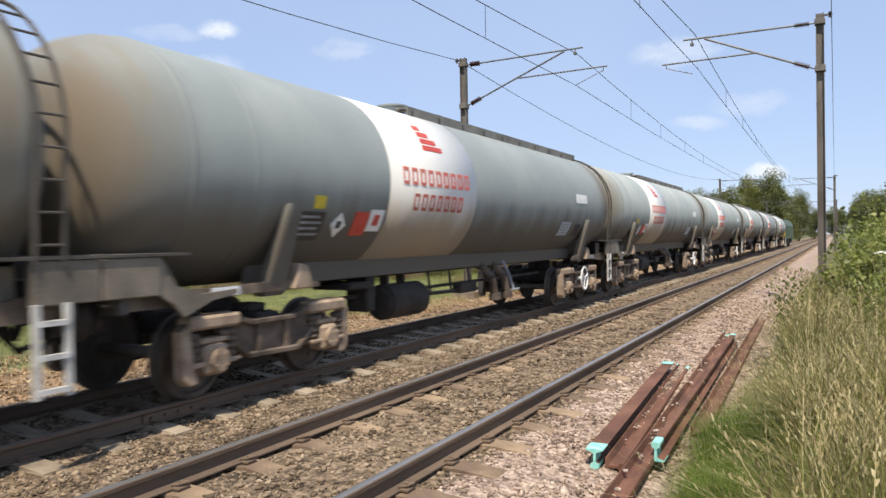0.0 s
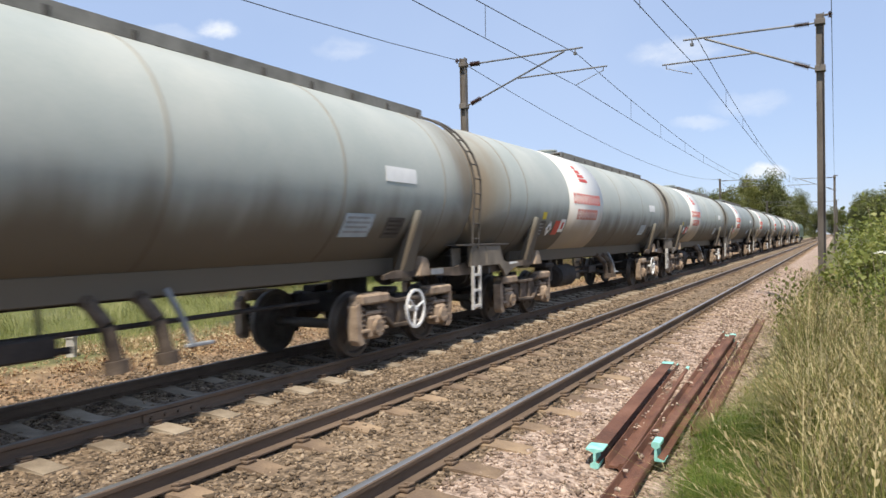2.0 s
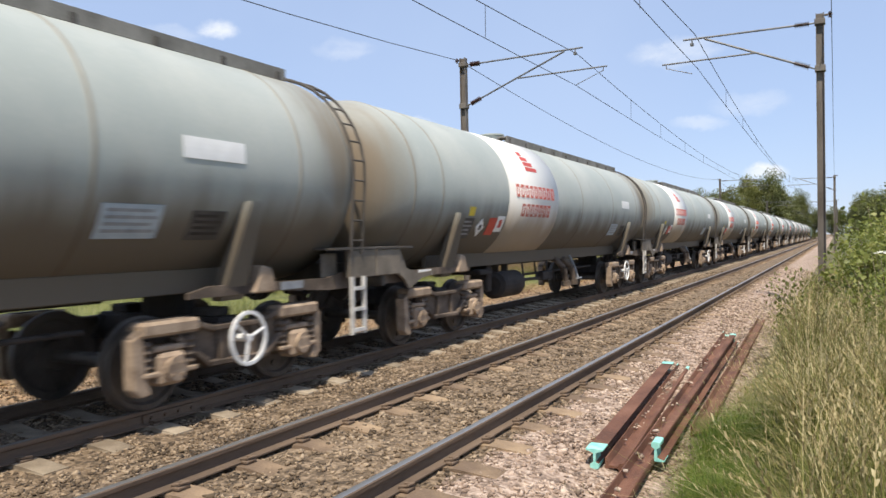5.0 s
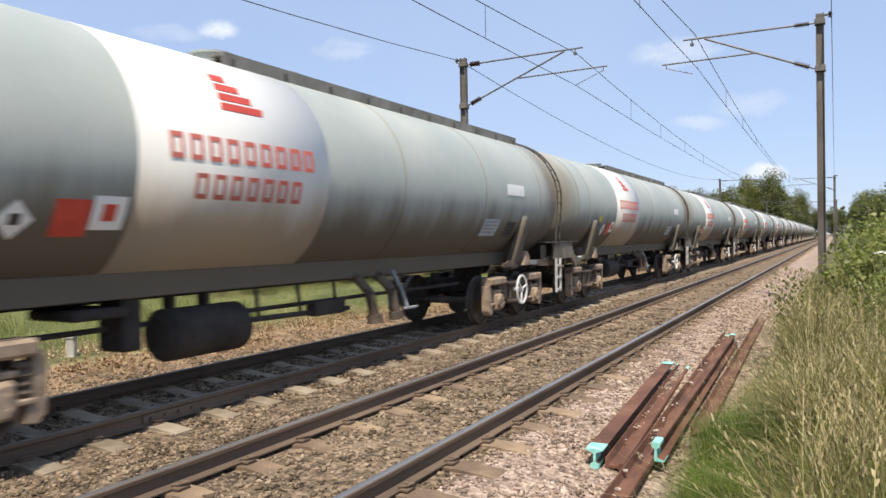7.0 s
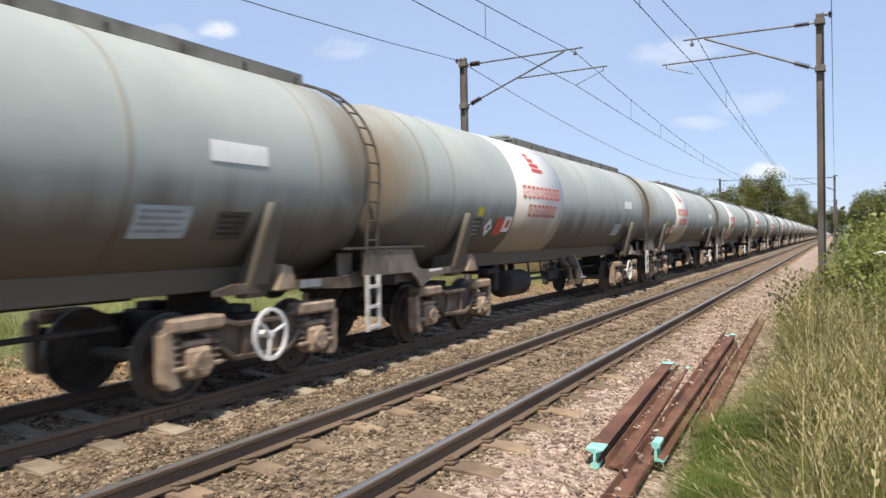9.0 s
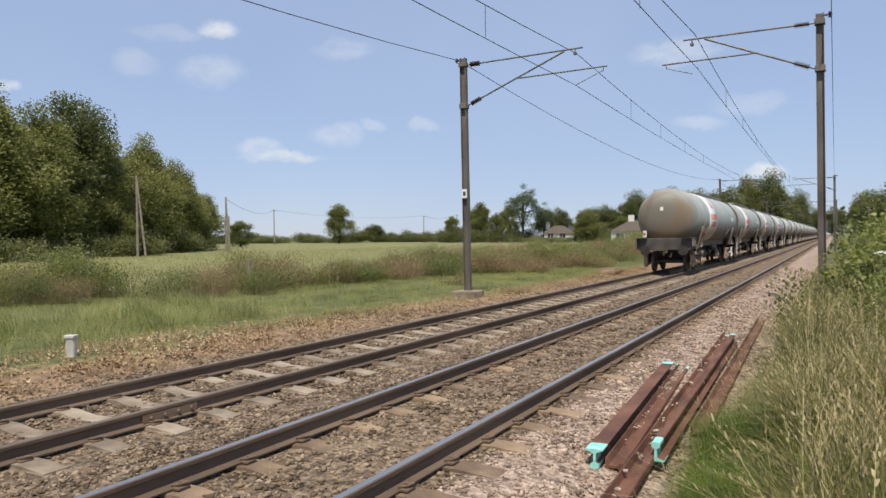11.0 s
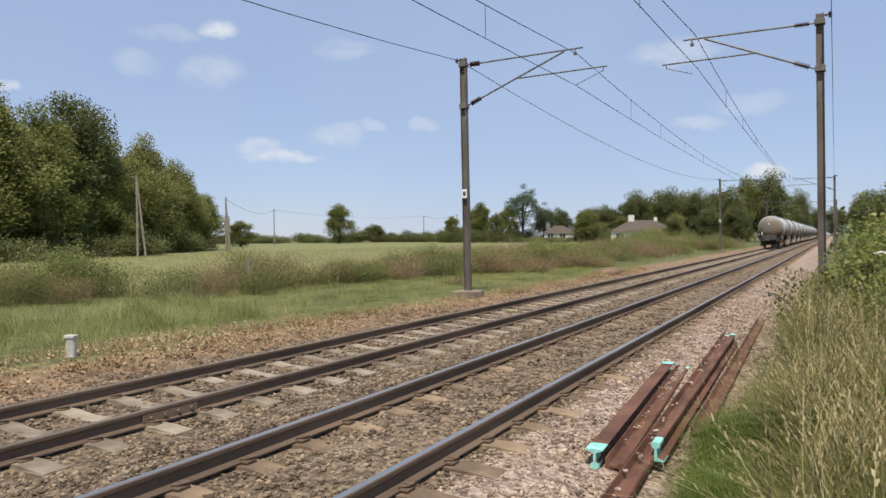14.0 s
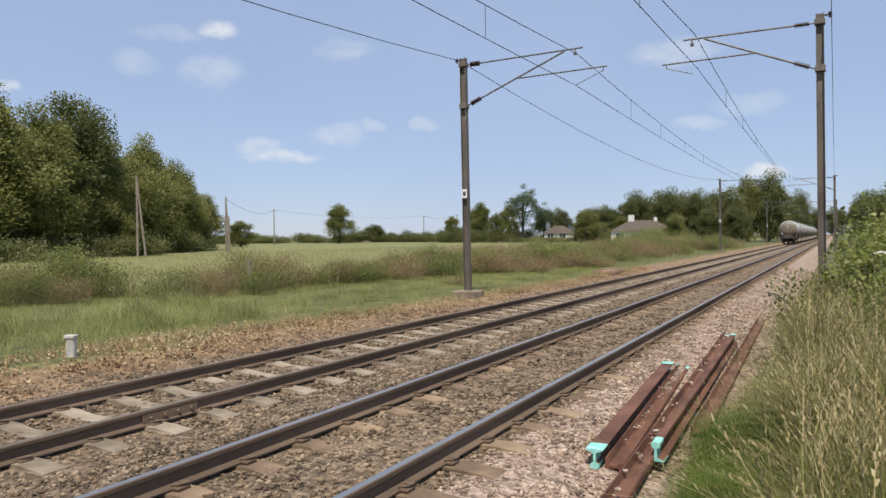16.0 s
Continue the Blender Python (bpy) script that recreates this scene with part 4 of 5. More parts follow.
    # roof walkway with its feet, and the filling hatch
    for x, hw, z0, z1 in ((-0.42, 0.05, 4.02, 4.05), (-0.30, 0.05, 4.02, 4.05), (0.30, 0.05, 4.02, 4.05), (0.42, 0.05, 4.02, 4.05), (-0.49, 0.015, 3.90, 4.06), (0.49, 0.015, 3.90, 4.06)):
        bm = bmesh.new()
        box(bm, (x - hw, 7.05, z0), (x + hw, 16.35, z1))
        part("walkway_board", bm, WALK, wagon, "dark steel roof walkway")
    for k in range(10):
        bm = bmesh.new()
        y = 7.2 + k * 1.0
        box(bm, (-0.50, y - 0.03, 3.80), (-0.44, y + 0.03, 4.0))
        box(bm, (0.44, y - 0.03, 3.80), (0.52, y + 0.03, 4.0))
        box(bm, (-0.50, y - 0.03, 3.99), (0.50, y + 0.03, 4.018))
        part("walkway_foot", bm, FRAME, wagon)
    for y in (7.35, 8.7):
        bm = bmesh.new()
        tube(bm, (0, y, 3.94), (0, y, 4.12), 0.24, 18)
        tube(bm, (0, y, 4.12), (0, y, 4.15), 0.28, 18)
        part("hatch", bm, TANK, wagon)
    # ladder over the leading end
    bm = bmesh.new()
    path = [(0.15, 4.05), (0.36, 3.97)] + [(1.43 * math.cos(a), TANK_Z + 1.43 * math.sin(a)) for a in np.radians([68, 58, 48, 38, 28, 18, 8])] + [(1.42, 2.5), (1.39, 2.1), (1.36, 1.55)]
    bm.free()
    for y in (16.62, 16.88):
        bm = bmesh.new()
        for (xa, za), (xb, zb) in zip(path, path[1:]):
            tube(bm, (xa, y, za), (xb, y, zb), 0.022, 6)
        part("ladder_rail", bm, FRAME, wagon)
    run = 0.0
    for (xa, za), (xb, zb) in zip(path, path[1:]):
        seg = math.hypot(xb - xa, zb - za)
        while run < seg:
            u = run / seg
            bm = bmesh.new()
            p = (xa + (xb - xa) * u, za + (zb - za) * u)
            tube(bm, (p[0], 16.62, p[1]), (p[0], 16.88, p[1]), 0.013, 6)
            part("ladder_rung", bm, FRAME, wagon)
            run += 0.27
        run -= seg
    bm = bmesh.new()
    for y in (16.61, 16.89):
        box(bm, (1.355, y - 0.028, 0.46), (1.40, y + 0.028, 1.24))
    for z in (0.52, 0.80, 1.08):
        box(bm, (1.345, 16.61, z - 0.022), (1.41, 16.89, z + 0.022))
    part("foot_steps", bm, material("scuffed_white", two((0.42, 0.40, 0.36), (0.72, 0.71, 0.68)), 9.0, 0.6), wagon, "white-painted foot steps")
    # underframe ends
    for e in (0, 1):
        def ye(v):
            return v if e == 0 else FAR_END - v
        bm = bmesh.new()
        a, b = sorted((ye(0.52), ye(0.62)))
        box(bm, (-1.30, a, 1.06), (1.30, b, 1.62 - 0.2 * e), 0.015)
        part("headstock", bm, FRAME, wagon)
        for s in (-1, 1):
            bm = bmesh.new()
            prism(bm, [(ye(0.60), 1.60 - 0.26 * e), (ye(0.72), 1.60 - 0.26 * e), (ye(1.25), 1.24), (ye(3.3), 1.26), (ye(3.6), 1.20), (ye(3.6), 1.14), (ye(2.2), 1.14), (ye(1.2), 1.08), (ye(0.60), 1.08)], s * 1.16, s * 1.20)
            part("solebar", bm, BOGIE, wagon)
            bm = bmesh.new()
            box(bm, (s * 1.27, min(ye(0.31), ye(0.95)), 1.22), (s * 1.35, max(ye(0.31), ye(0.95)), 1.60), 0.012)
            if e:
                box(bm, (s * 1.10, ye(1.28), 1.24), (s * 1.14, ye(0.95), 1.56), 0.012)
            else:
                prism(bm, [(0.95, 1.60), (1.02, 1.52), (1.16, 1.30), (1.50, 1.20), (2.0, 1.22), (2.0, 1.17), (1.62, 1.12), (1.25, 0.98), (1.12, 1.12), (0.95, 1.22)], s * 1.28, s * 1.33)
            part("platform_side", bm, DUSTY, wagon, "grey-brown end platform plate")
            bm = bmesh.new()
            box(bm, (s * 0.80, min(ye(0.31), ye(1.30)), 1.604), (s * 1.37, max(ye(0.31), ye(1.30)), 1.63))
            part("platform_deck", bm, FRAME, wagon)
            bm = bmesh.new()
            box(bm, (s * 0.6, min(ye(0.6), ye(1.6)), 1.10), (s * 1.16, max(ye(0.6), ye(1.6)), 1.16))
            part("end_platform", bm, UNDER, wagon)
            # tank saddle: leaning cheek and its pyramid foot
            bm = bmesh.new()
            c = ye(2.85)
            lo, hi = [(c - 0.26, 1.08), (c + 0.12, 1.08)], [(c - 0.06, 2.18), (c + 0.17, 2.18)]
            vs = []
            for x_lo, x_hi in ((0.98, 1.30), (1.16, 1.45)):
                vs.append([bm.verts.new((s * x_lo, *lo[0])), bm.verts.new((s * x_lo, *lo[1])), bm.verts.new((s * x_hi, *hi[1])), bm.verts.new((s * x_hi, *hi[0]))])
            bm.faces.new(vs[0]), bm.faces.new(vs[1])
            for i in range(4):
                bm.faces.new((vs[0][i], vs[0][(i + 1) % 4], vs[1][(i + 1) % 4], vs[1][i]))
            bmesh.ops.recalc_face_normals(bm, faces=bm.faces[:])
            bmesh.ops.bevel(bm, geom=bm.edges[:], offset=0.02, segments=2, affect="EDGES")
            part("saddle", bm, TANK, wagon)
            bm = bmesh.new()
            q = ye(3.2 if e == 0 else 2.5)
            prism(bm, [(q - 0.20, 1.14), (q + 0.20, 1.14), (q + 0.10, 1.42), (q - 0.06, 1.46)], s * 1.04, s * 1.28)
            bmesh.ops.bevel(bm, geom=bm.edges[:], offset=0.02, segments=1, affect="EDGES")
            part("saddle_foot", bm, BOGIE_LIGHT, wagon)
            bm = bmesh.new()
            tube(bm, (s * 0.87, ye(0.52), 1.05), (s * 0.87, ye(0.36), 1.05), 0.10, 14)
            tube(bm, (s * 0.87, ye(0.54), 1.05), (s * 0.87, ye(0.46), 1.05), 0.17, 14)
            tube(bm, (s * 0.87, ye(0.37), 1.05), (s * 0.87, ye(0.31), 1.05), 0.235, 18)
            part("buffer", bm, UNDER, wagon)
            bm = bmesh.new()
            y0 = ye(1.95) - 0.22
            box(bm, (s * 1.203, y0, 1.145), (s * 1.212, y0 + 0.42, 1.24))
            part("number_panel", bm, GREYPANEL if e else WHITE, wagon, "pale panel on the sole bar")
        bm = bmesh.new()
        tube(bm, (0, ye(0.66), 1.02), (0, ye(0.40), 0.98), 0.06, 8)
        tube(bm, (0, ye(0.40), 1.0), (0, ye(0.31), 0.80), 0.05, 8)
        tube(bm, (0.3, ye(0.66), 0.98), (0.3, ye(0.42), 0.72), 0.03, 6)
        tube(bm, (0.3, ye(0.42), 0.72), (0.25, ye(0.31), 0.75), 0.03, 6)
        part("coupling", bm, UNDER, wagon)
    for s in (-1, 1):
        bm = bmesh.new()
        box(bm, (s * 0.70, 2.7, 1.17), (s * 0.80, FAR_END - 2.7, 1.44), 0.01)
        part("side_sill", bm, TANK, wagon)
    # brake and discharge gear between the bogies
    bm = bmesh.new()
    tube(bm, (0.62, 5.95, 0.72), (0.62, 7.05, 0.72), 0.29, 20)
    tube(bm, (0.62, 5.88, 0.72), (0.62, 5.95, 0.72), 0.20, 20, 0.29)
    tube(bm, (0.62, 7.05, 0.72), (0.62, 7.12, 0.72), 0.29, 20, 0.20)
    for y in (6.05, 6.55):
        box(bm, (0.55, y - 0.03, 0.95), (0.69, y + 0.03, 1.25))
    part("air_reservoir", bm, UNDER, wagon)
    bm = bmesh.new()
    box(bm, (0.35, 5.35, 0.62), (0.75, 5.6, 1.2), 0.03)
    box(bm, (0.2, 4.7, 1.0), (0.9, 5.3, 1.1), 0.02)
    part("brake_valve", bm, UNDER, wagon)
    bm = bmesh.new()
    tube(bm, (0.78, 6.8, 0.78), (0.78, 9.2, 0.74), 0.035, 8)
    tube(bm, (0.55, 4.4, 0.86), (0.55, 13.2, 0.86), 0.03, 8)
    for y in (7.3, 8.1, 8.9):
        tube(bm, (0.78, y, 0.76), (0.72, y, 1.22), 0.025, 6)
    box(bm, (0.70, 8.3, 0.70), (0.88, 9.0, 0.90), 0.02)
    part("brake_rigging", bm, UNDER, wagon)
    for y in (9.35, 9.95):
        bm = bmesh.new()
        pts = [(0.5, y, 1.28), (0.85, y, 1.15), (1.02, y + 0.05, 0.95), (1.05, y + 0.12, 0.62)]
        for p, q in zip(pts, pts[1:]):
            tube(bm, p, q, 0.075, 10)
        tube(bm, (1.05, y + 0.12, 0.62), (1.06, y + 0.13, 0.50), 0.12, 12)
        part("discharge_pipe", bm, BOGIE, wagon)
    bm = bmesh.new()
    pts = [(0.9, 10.2, 1.25), (1.0, 10.3, 0.98), (1.06, 10.4, 0.66)]
    for p, q in zip(pts, pts[1:]):
        tube(bm, p, q, 0.035, 8)
    box(bm, (1.03, 10.32, 0.62), (1.09, 10.7, 0.66), 0.01)
    part("valve_lever", bm, GREYPANEL, wagon)
    bm = bmesh.new()
    box(bm, (-0.28, 3.9, 1.10), (0.28, FAR_END - 3.9, 1.24), 0.01)
    part("centre_sill", bm, UNDER, wagon)
    build_bogie(wagon, 2.82, False)
    build_bogie(wagon, FAR_END - 2.80, True)
    return wagon


def build_loco():
    loco = tagged(empty("locomotive"), "green diesel freight locomotive with a yellow-trimmed cab", "locomotive")
    green = material("loco_green", two((0.05, 0.085, 0.045), (0.09, 0.13, 0.07)), 2.0, 0.5)
    bm = bmesh.new()
    prism(bm, [(-1.32, 1.1), (1.32, 1.1), (1.32, 2.9), (1.0, 3.6), (0.4, 3.85), (-0.4, 3.85), (-1.0, 3.6), (-1.32, 2.9)], 0.9, 20.4, "y")
    part("body", bm, green, loco)
    for y in (0.85, 20.4):
        bm = bmesh.new()
        box(bm, (-1.25, y, 1.2), (1.25, y + 0.06, 2.3), 0.02)
        part("cab_end", bm, YELLOW, loco)
        for x in (-0.65, 0.65):
            bm = bmesh.new()
            box(bm, (x - 0.5, y - 0.01, 2.45), (x + 0.5, y + 0.07, 3.15), 0.02)
            part("windscreen", bm, BLACK, loco)
    for y in (4.0, 17.3):
        bm = bmesh.new()
        for s in (-1, 1):
            box(bm, (s * 1.0, y - 2.2, 0.45), (s * 1.2, y + 2.2, 0.95), 0.05)
            for k in (-1.8, 0, 1.8):
                tube(bm, (s * 0.72, y + k, 0.53), (s * 0.86, y + k, 0.53), 0.53, 20)
        part("bogie", bm, UNDER, loco)
    bm = bmesh.new()
    box(bm, (-1.1, 7.4, 0.45), (1.1, 13.9, 1.1), 0.08)
    part("fuel_tank", bm, UNDER, loco)
    for y in (0.3, 21.0):
        for x in (-0.87, 0.87):
            bm = bmesh.new()
            tube(bm, (x, y - 0.3, 1.05), (x, y + 0.6, 1.05), 0.2, 12)
            part("buffer", bm, UNDER, loco)
    return loco


WAGONS = [build_wagon()]
for _k in range(17):
    WAGONS.append(copy_thing(WAGONS[0], Matrix.Identity(4)))
LOCO = build_loco()


def repaint(wagon, old, fresh):
    """Gives one wagon's parts of one paint another."""
    for ob in wagon.children_recursive:
        if ob.type == "MESH" and ob.data.materials[0] == old:
            ob.data = ob.data.copy()
            ob.data.materials[0] = fresh


repaint(WAGONS[12], TANK, TANK_SLATE)
repaint(WAGONS[12], SEAM, TANK_SLATE)
tagged(WAGONS[12], "dark slate-grey bogie tank wagon with a white band")
repaint(WAGONS[16], TANK, TANK_SLATE)


def build_tail_lamp(wagon):
    bm = bmesh.new()
    box(bm, (-0.98, 0.40, 1.66), (-0.82, 0.52, 1.98), 0.02)
    lamp = part("tail_lamp", bm, WHITE, wagon, "white tail lamp with a red lens")
    bm = bmesh.new()
    tube(bm, (-0.90, 0.40, 1.82), (-0.90, 0.385, 1.82), 0.06, 14)
    part("lens", bm, RED, lamp)
    bm = bmesh.new()
    box(bm, (-0.16, 0.36, 2.90), (-0.02, 0.385, 3.08), 0.004)
    part("end_plate", bm, WHITE, wagon, "small white plate")


build_tail_lamp(WAGONS[0])
tagged(WAGONS[0], "grey bogie tank wagon with a white tail lamp")
# tail of the train along the line, second by second
TAIL = [(0.0, -199.38), (1.0, -178.35), (2.5, -146.90), (3.5, -125.80), (4.0, -114.75), (6.5, -61.85), (7.5, -40.50), (8.5, -19.05), (9.0, -8.15), (11.3, 41.3), (12.0, 56.3), (13.0, 77.3), (14.0, 98.0), (15.0, 118.0), (16.0, 137.0)]
WHEEL_R = 0.475


def tail_at(t):
    return float(np.interp(t, [r[0] for r in TAIL], [r[1] for r in TAIL]))


def motions():
    for k, w in enumerate(WAGONS):
        walk(w, [(t, pose(FAR_X, y + PITCH * k, FAR_Z)) for t, y in TAIL])
    # wheels turn as the train rolls: one turning path for all leading and one for all trailing axles
    steps = [k / FPS for k in range(int(16 * FPS) + 1)]
    for end in (-1.0, 1.0):
        first = None
        for w in WAGONS:
            for b in w.children:
                for ws in b.children:
                    if ws.name.startswith("wheelset") and abs(ws.location.y - end) < 0.01:
                        if first is None:
                            first = ws
                            walk(ws, [(t, Matrix.Translation((0, end, WHEEL_R)) @ Matrix.Rotation(-(tail_at(t) - TAIL[0][1]) / 0.50, 4, "X")) for t in steps])
                        else:
                            ws.rotation_mode = "QUATERNION"
                            ws.animation_data_create().action = first.animation_data.action
                            ws.animation_data.action_slot = first.animation_data.action_slot
    walk(LOCO, [(t, pose(FAR_X, y + PITCH * len(WAGONS), FAR_Z)) for t, y in TAIL])


# ---- plants ----
LEAF = material("tree_leaf", [(0.2, (0.125, 0.145, 0.036)), (0.5, (0.235, 0.25, 0.073)), (0.8, (0.35, 0.345, 0.125))], 0.5, 0.6, per_island=0.5, per_object=0.25, translucent=0.48)
LEAF_OAK = material("dark_leaf", [(0.2, (0.088, 0.108, 0.036)), (0.5, (0.175, 0.192, 0.066)), (0.8, (0.265, 0.275, 0.105))], 0.5, 0.6, per_island=0.5, per_object=0.2, translucent=0.45)
LEAF_PALE = material("pale_leaf", [(0.2, (0.06, 0.095, 0.04)), (0.5, (0.12, 0.165, 0.075)), (0.8, (0.20, 0.24, 0.13))], 0.5, 0.6, per_island=0.5, translucent=0.25)
BUSH_LEAF = material("bramble_leaf", [(0.15, (0.115, 0.165, 0.030)), (0.4, (0.225, 0.245, 0.062)), (0.6, (0.30, 0.255, 0.105)), (0.85, (0.34, 0.225, 0.125))], 0.9, 0.7, per_island=0.30, per_object=0.85, translucent=0.38)
ELDER_LEAF = material("elder_leaf", [(0.2, (0.12, 0.15, 0.030)), (0.5, (0.235, 0.265, 0.06)), (0.8, (0.38, 0.38, 0.125))], 1.5, 0.5, per_island=0.45, translucent=0.42)
TWIG = material("dry_twig", two((0.17, 0.135, 0.085), (0.38, 0.32, 0.215)), 5.0, 0.9)
BARK = material("bark", two((0.06, 0.05, 0.04), (0.14, 0.115, 0.09)), 5.0, 0.95, bump=0.6)
GRASS = material("long_grass", [(0.18, (0.070, 0.092, 0.012)), (0.45, (0.155, 0.168, 0.028)), (0.66, (0.26, 0.24, 0.068)), (0.9, (0.46, 0.38, 0.185))], 0.8, 0.6, per_island=0.65, translucent=0.3)
GREEN_GRASS = material("green_grass", [(0.2, (0.135, 0.165, 0.028)), (0.5, (0.27, 0.295, 0.066)), (0.8, (0.43, 0.40, 0.145))], 0.4, 0.6, per_island=0.5, translucent=0.42)
TUFT = material("bright_tuft", [(0.2, (0.07, 0.13, 0.012)), (0.5, (0.14, 0.215, 0.025)), (0.8, (0.23, 0.29, 0.05))], 0.8, 0.6, per_island=0.5, translucent=0.4)
VERGE = material("verge_long_grass", [(0.2, (0.14, 0.17, 0.045)), (0.5, (0.265, 0.29, 0.09)), (0.8, (0.43, 0.41, 0.19))], 0.5, 0.6, per_island=0.4, translucent=0.42)
STRAW = material("straw_stems", [(0.2, (0.23, 0.18, 0.075)), (0.5, (0.42, 0.34, 0.165)), (0.8, (0.60, 0.51, 0.29))], 0.8, 0.7, per_island=0.6, translucent=0.25)
DRY = material("dry_weeds", [(0.2, (0.17, 0.075, 0.034)), (0.5, (0.41, 0.25, 0.12)), (0.8, (0.66, 0.51, 0.29))], 0.5, 0.9, per_island=0.6, translucent=0.15)
FLOWER = material("flower_white", two((0.60, 0.60, 0.50), (0.78, 0.78, 0.68)), 6.0, 0.8)

LEAVES = [([(-0.5, 0, 0), (-0.1, -0.38, 0.06), (0.6, 0, 0.0), (-0.1, 0.38, 0.06)], [(0, 1, 2, 3)]),
          ([(-0.5, 0.05, 0), (0.1, -0.45, -0.08), (0.5, 0, 0.05), (0.0, 0.42, 0.1)], [(0, 1, 2, 3)]),
          ([(-0.4, -0.1, 0), (0.0, -0.3, 0.12), (0.55, 0.1, 0.0), (0.05, 0.45, -0.06)], [(0, 1, 2, 3)])]


def foliage_rows(clumps, per_clump, leaf, r, spread=1.0):
    """Leaf places round clump centres (x, y, z, radius)."""
    rows = []
    for cx, cy, cz, cr in clumps:
        n = max(6, int(per_clump * (cr * cr)))
        d = r.normal(size=(n, 3))
        d /= np.linalg.norm(d, axis=1)[:, None]
        rad = cr * (0.30 + 0.98 * r.random(n) ** 0.8)
        p = d * rad[:, None] * np.array([1, 1, 0.8])
        for i in range(n):
            rows.append((cx + p[i, 0], cy + p[i, 1], cz + p[i, 2], leaf * r.uniform(0.6, 1.35), r.uniform(0, 6.28), r.normal(0, 0.9), r.integers(0, 3)))
    return rows


def tree(name, seed, height, width, low, clumps, per_clump, leaf, mat, label, shape="round"):
    """Tapered trunk, forking limbs and a crown of leaf clumps with gaps."""
    r = np.random.default_rng(seed)
    ob = tagged(empty(name), label, "tree", "trees")
    centres = []
    for k in range(clumps):
        for _ in range(30):
            v = r.normal(size=3)
            v /= np.linalg.norm(v)
            u = r.uniform(0.45, 1.0)
            z = low + (height - low) * (0.5 + 0.5 * v[2] * u)
            f = (z - low) / (height - low)
            girth = math.sqrt(max(0.0, 1 - (2 * f - 0.85) ** 2 / 1.5)) if shape == "round" else (1.0 - 0.62 * f ** 2.2)
            lump = 0.78 + 0.45 * noise.noise(Vector((v[0] * 1.6 + seed, v[1] * 1.6, v[2] * 1.6)))
            x, y = v[0] * u * width / 2 * girth * lump, v[1] * u * width / 2 * girth * lump
            rad = r.uniform(0.07, 0.14) * min(width, height)
            if z + rad * 0.7 < height * (0.9 + 0.2 * r.random()):
                break
        centres.append((x, y, z, rad))
    bm = bmesh.new()
    base = 0.028 * height
    tube(bm, (0, 0, -0.3), (0.1, 0.05, height * 0.35), base, 10, base * 0.7, caps=False)
    tube(bm, (0.1, 0.05, height * 0.35), (0.2, -0.1, height * 0.7), base * 0.7, 8, base * 0.3, caps=False)
    for c in centres[:: max(1, clumps // 14)]:
        z0 = height * r.uniform(0.2, 0.5)
        mid = Vector((c[0] * 0.5, c[1] * 0.5, (z0 + c[2]) / 2 + 0.3))
        tube(bm, (0.1, 0, z0), mid, base * 0.35, 6, base * 0.2, caps=False)
        tube(bm, mid, c[:3], base * 0.2, 6, base * 0.05, caps=False)
    part("trunk", bm, BARK, ob)
    me = pieces("crown", LEAVES, foliage_rows(centres, per_clump, leaf, r), mat)
    crown = new("crown", me)
    crown.parent = ob
    return ob


def bush(name, seed, height, width, clumps, per_clump, leaf, mat, label, stems=True):
    r = np.random.default_rng(seed)
    ob = tagged(empty(name), label, "bush", "bushes")
    centres = [(r.normal(0, width * 0.26), r.normal(0, width * 0.26), height * r.uniform(0.15, 0.85) * (0.6 + 0.4 * r.random()), r.uniform(0.12, 0.24) * width) for _ in range(clumps)]
    bm = bmesh.new()
    for c in centres:
        tube(bm, (c[0] * 0.3, c[1] * 0.3, -0.15), c[:3], 0.015, 5, 0.006, caps=False)
    for k in range(46 if stems else 0):
        a = r.uniform(0, 6.28)
        d = width * r.uniform(0.2, 0.55)
        top = Vector((math.cos(a) * d, math.sin(a) * d, height * r.uniform(0.5, 1.05)))
        tube(bm, (top.x * r.uniform(0.3, 0.9), top.y * r.uniform(0.3, 0.9), 0), top, 0.007, 4, 0.003, caps=False)
    part("stem_tangle", bm, TWIG, ob)
    crown = new("foliage", pieces("foliage", LEAVES, foliage_rows(centres, per_clump, leaf, r), mat))
    crown.parent = ob
    return ob


def plant(proto, x, y, scale, turn, sink=0.0):
    c = copy_thing(proto, pose(x, y, ground_z(x, y) - sink, 0, 0, turn))
    c.scale = (scale[0], scale[0], scale[1])
    return c


def place_first(proto, x, y, scale, turn, sink=0.0):
    proto.matrix_basis = pose(x, y, ground_z(x, y) - sink, 0, 0, turn)
    proto.scale = (scale[0], scale[0], scale[1])


def grove(proto, spots):
    """spots: x, y, width scale, height scale, turn. The first is the pattern itself."""
    for i, (x, y, w, h, turn) in enumerate(spots):
        (place_first if i == 0 else plant)(proto, x, y, (w, h), turn, 0.0)


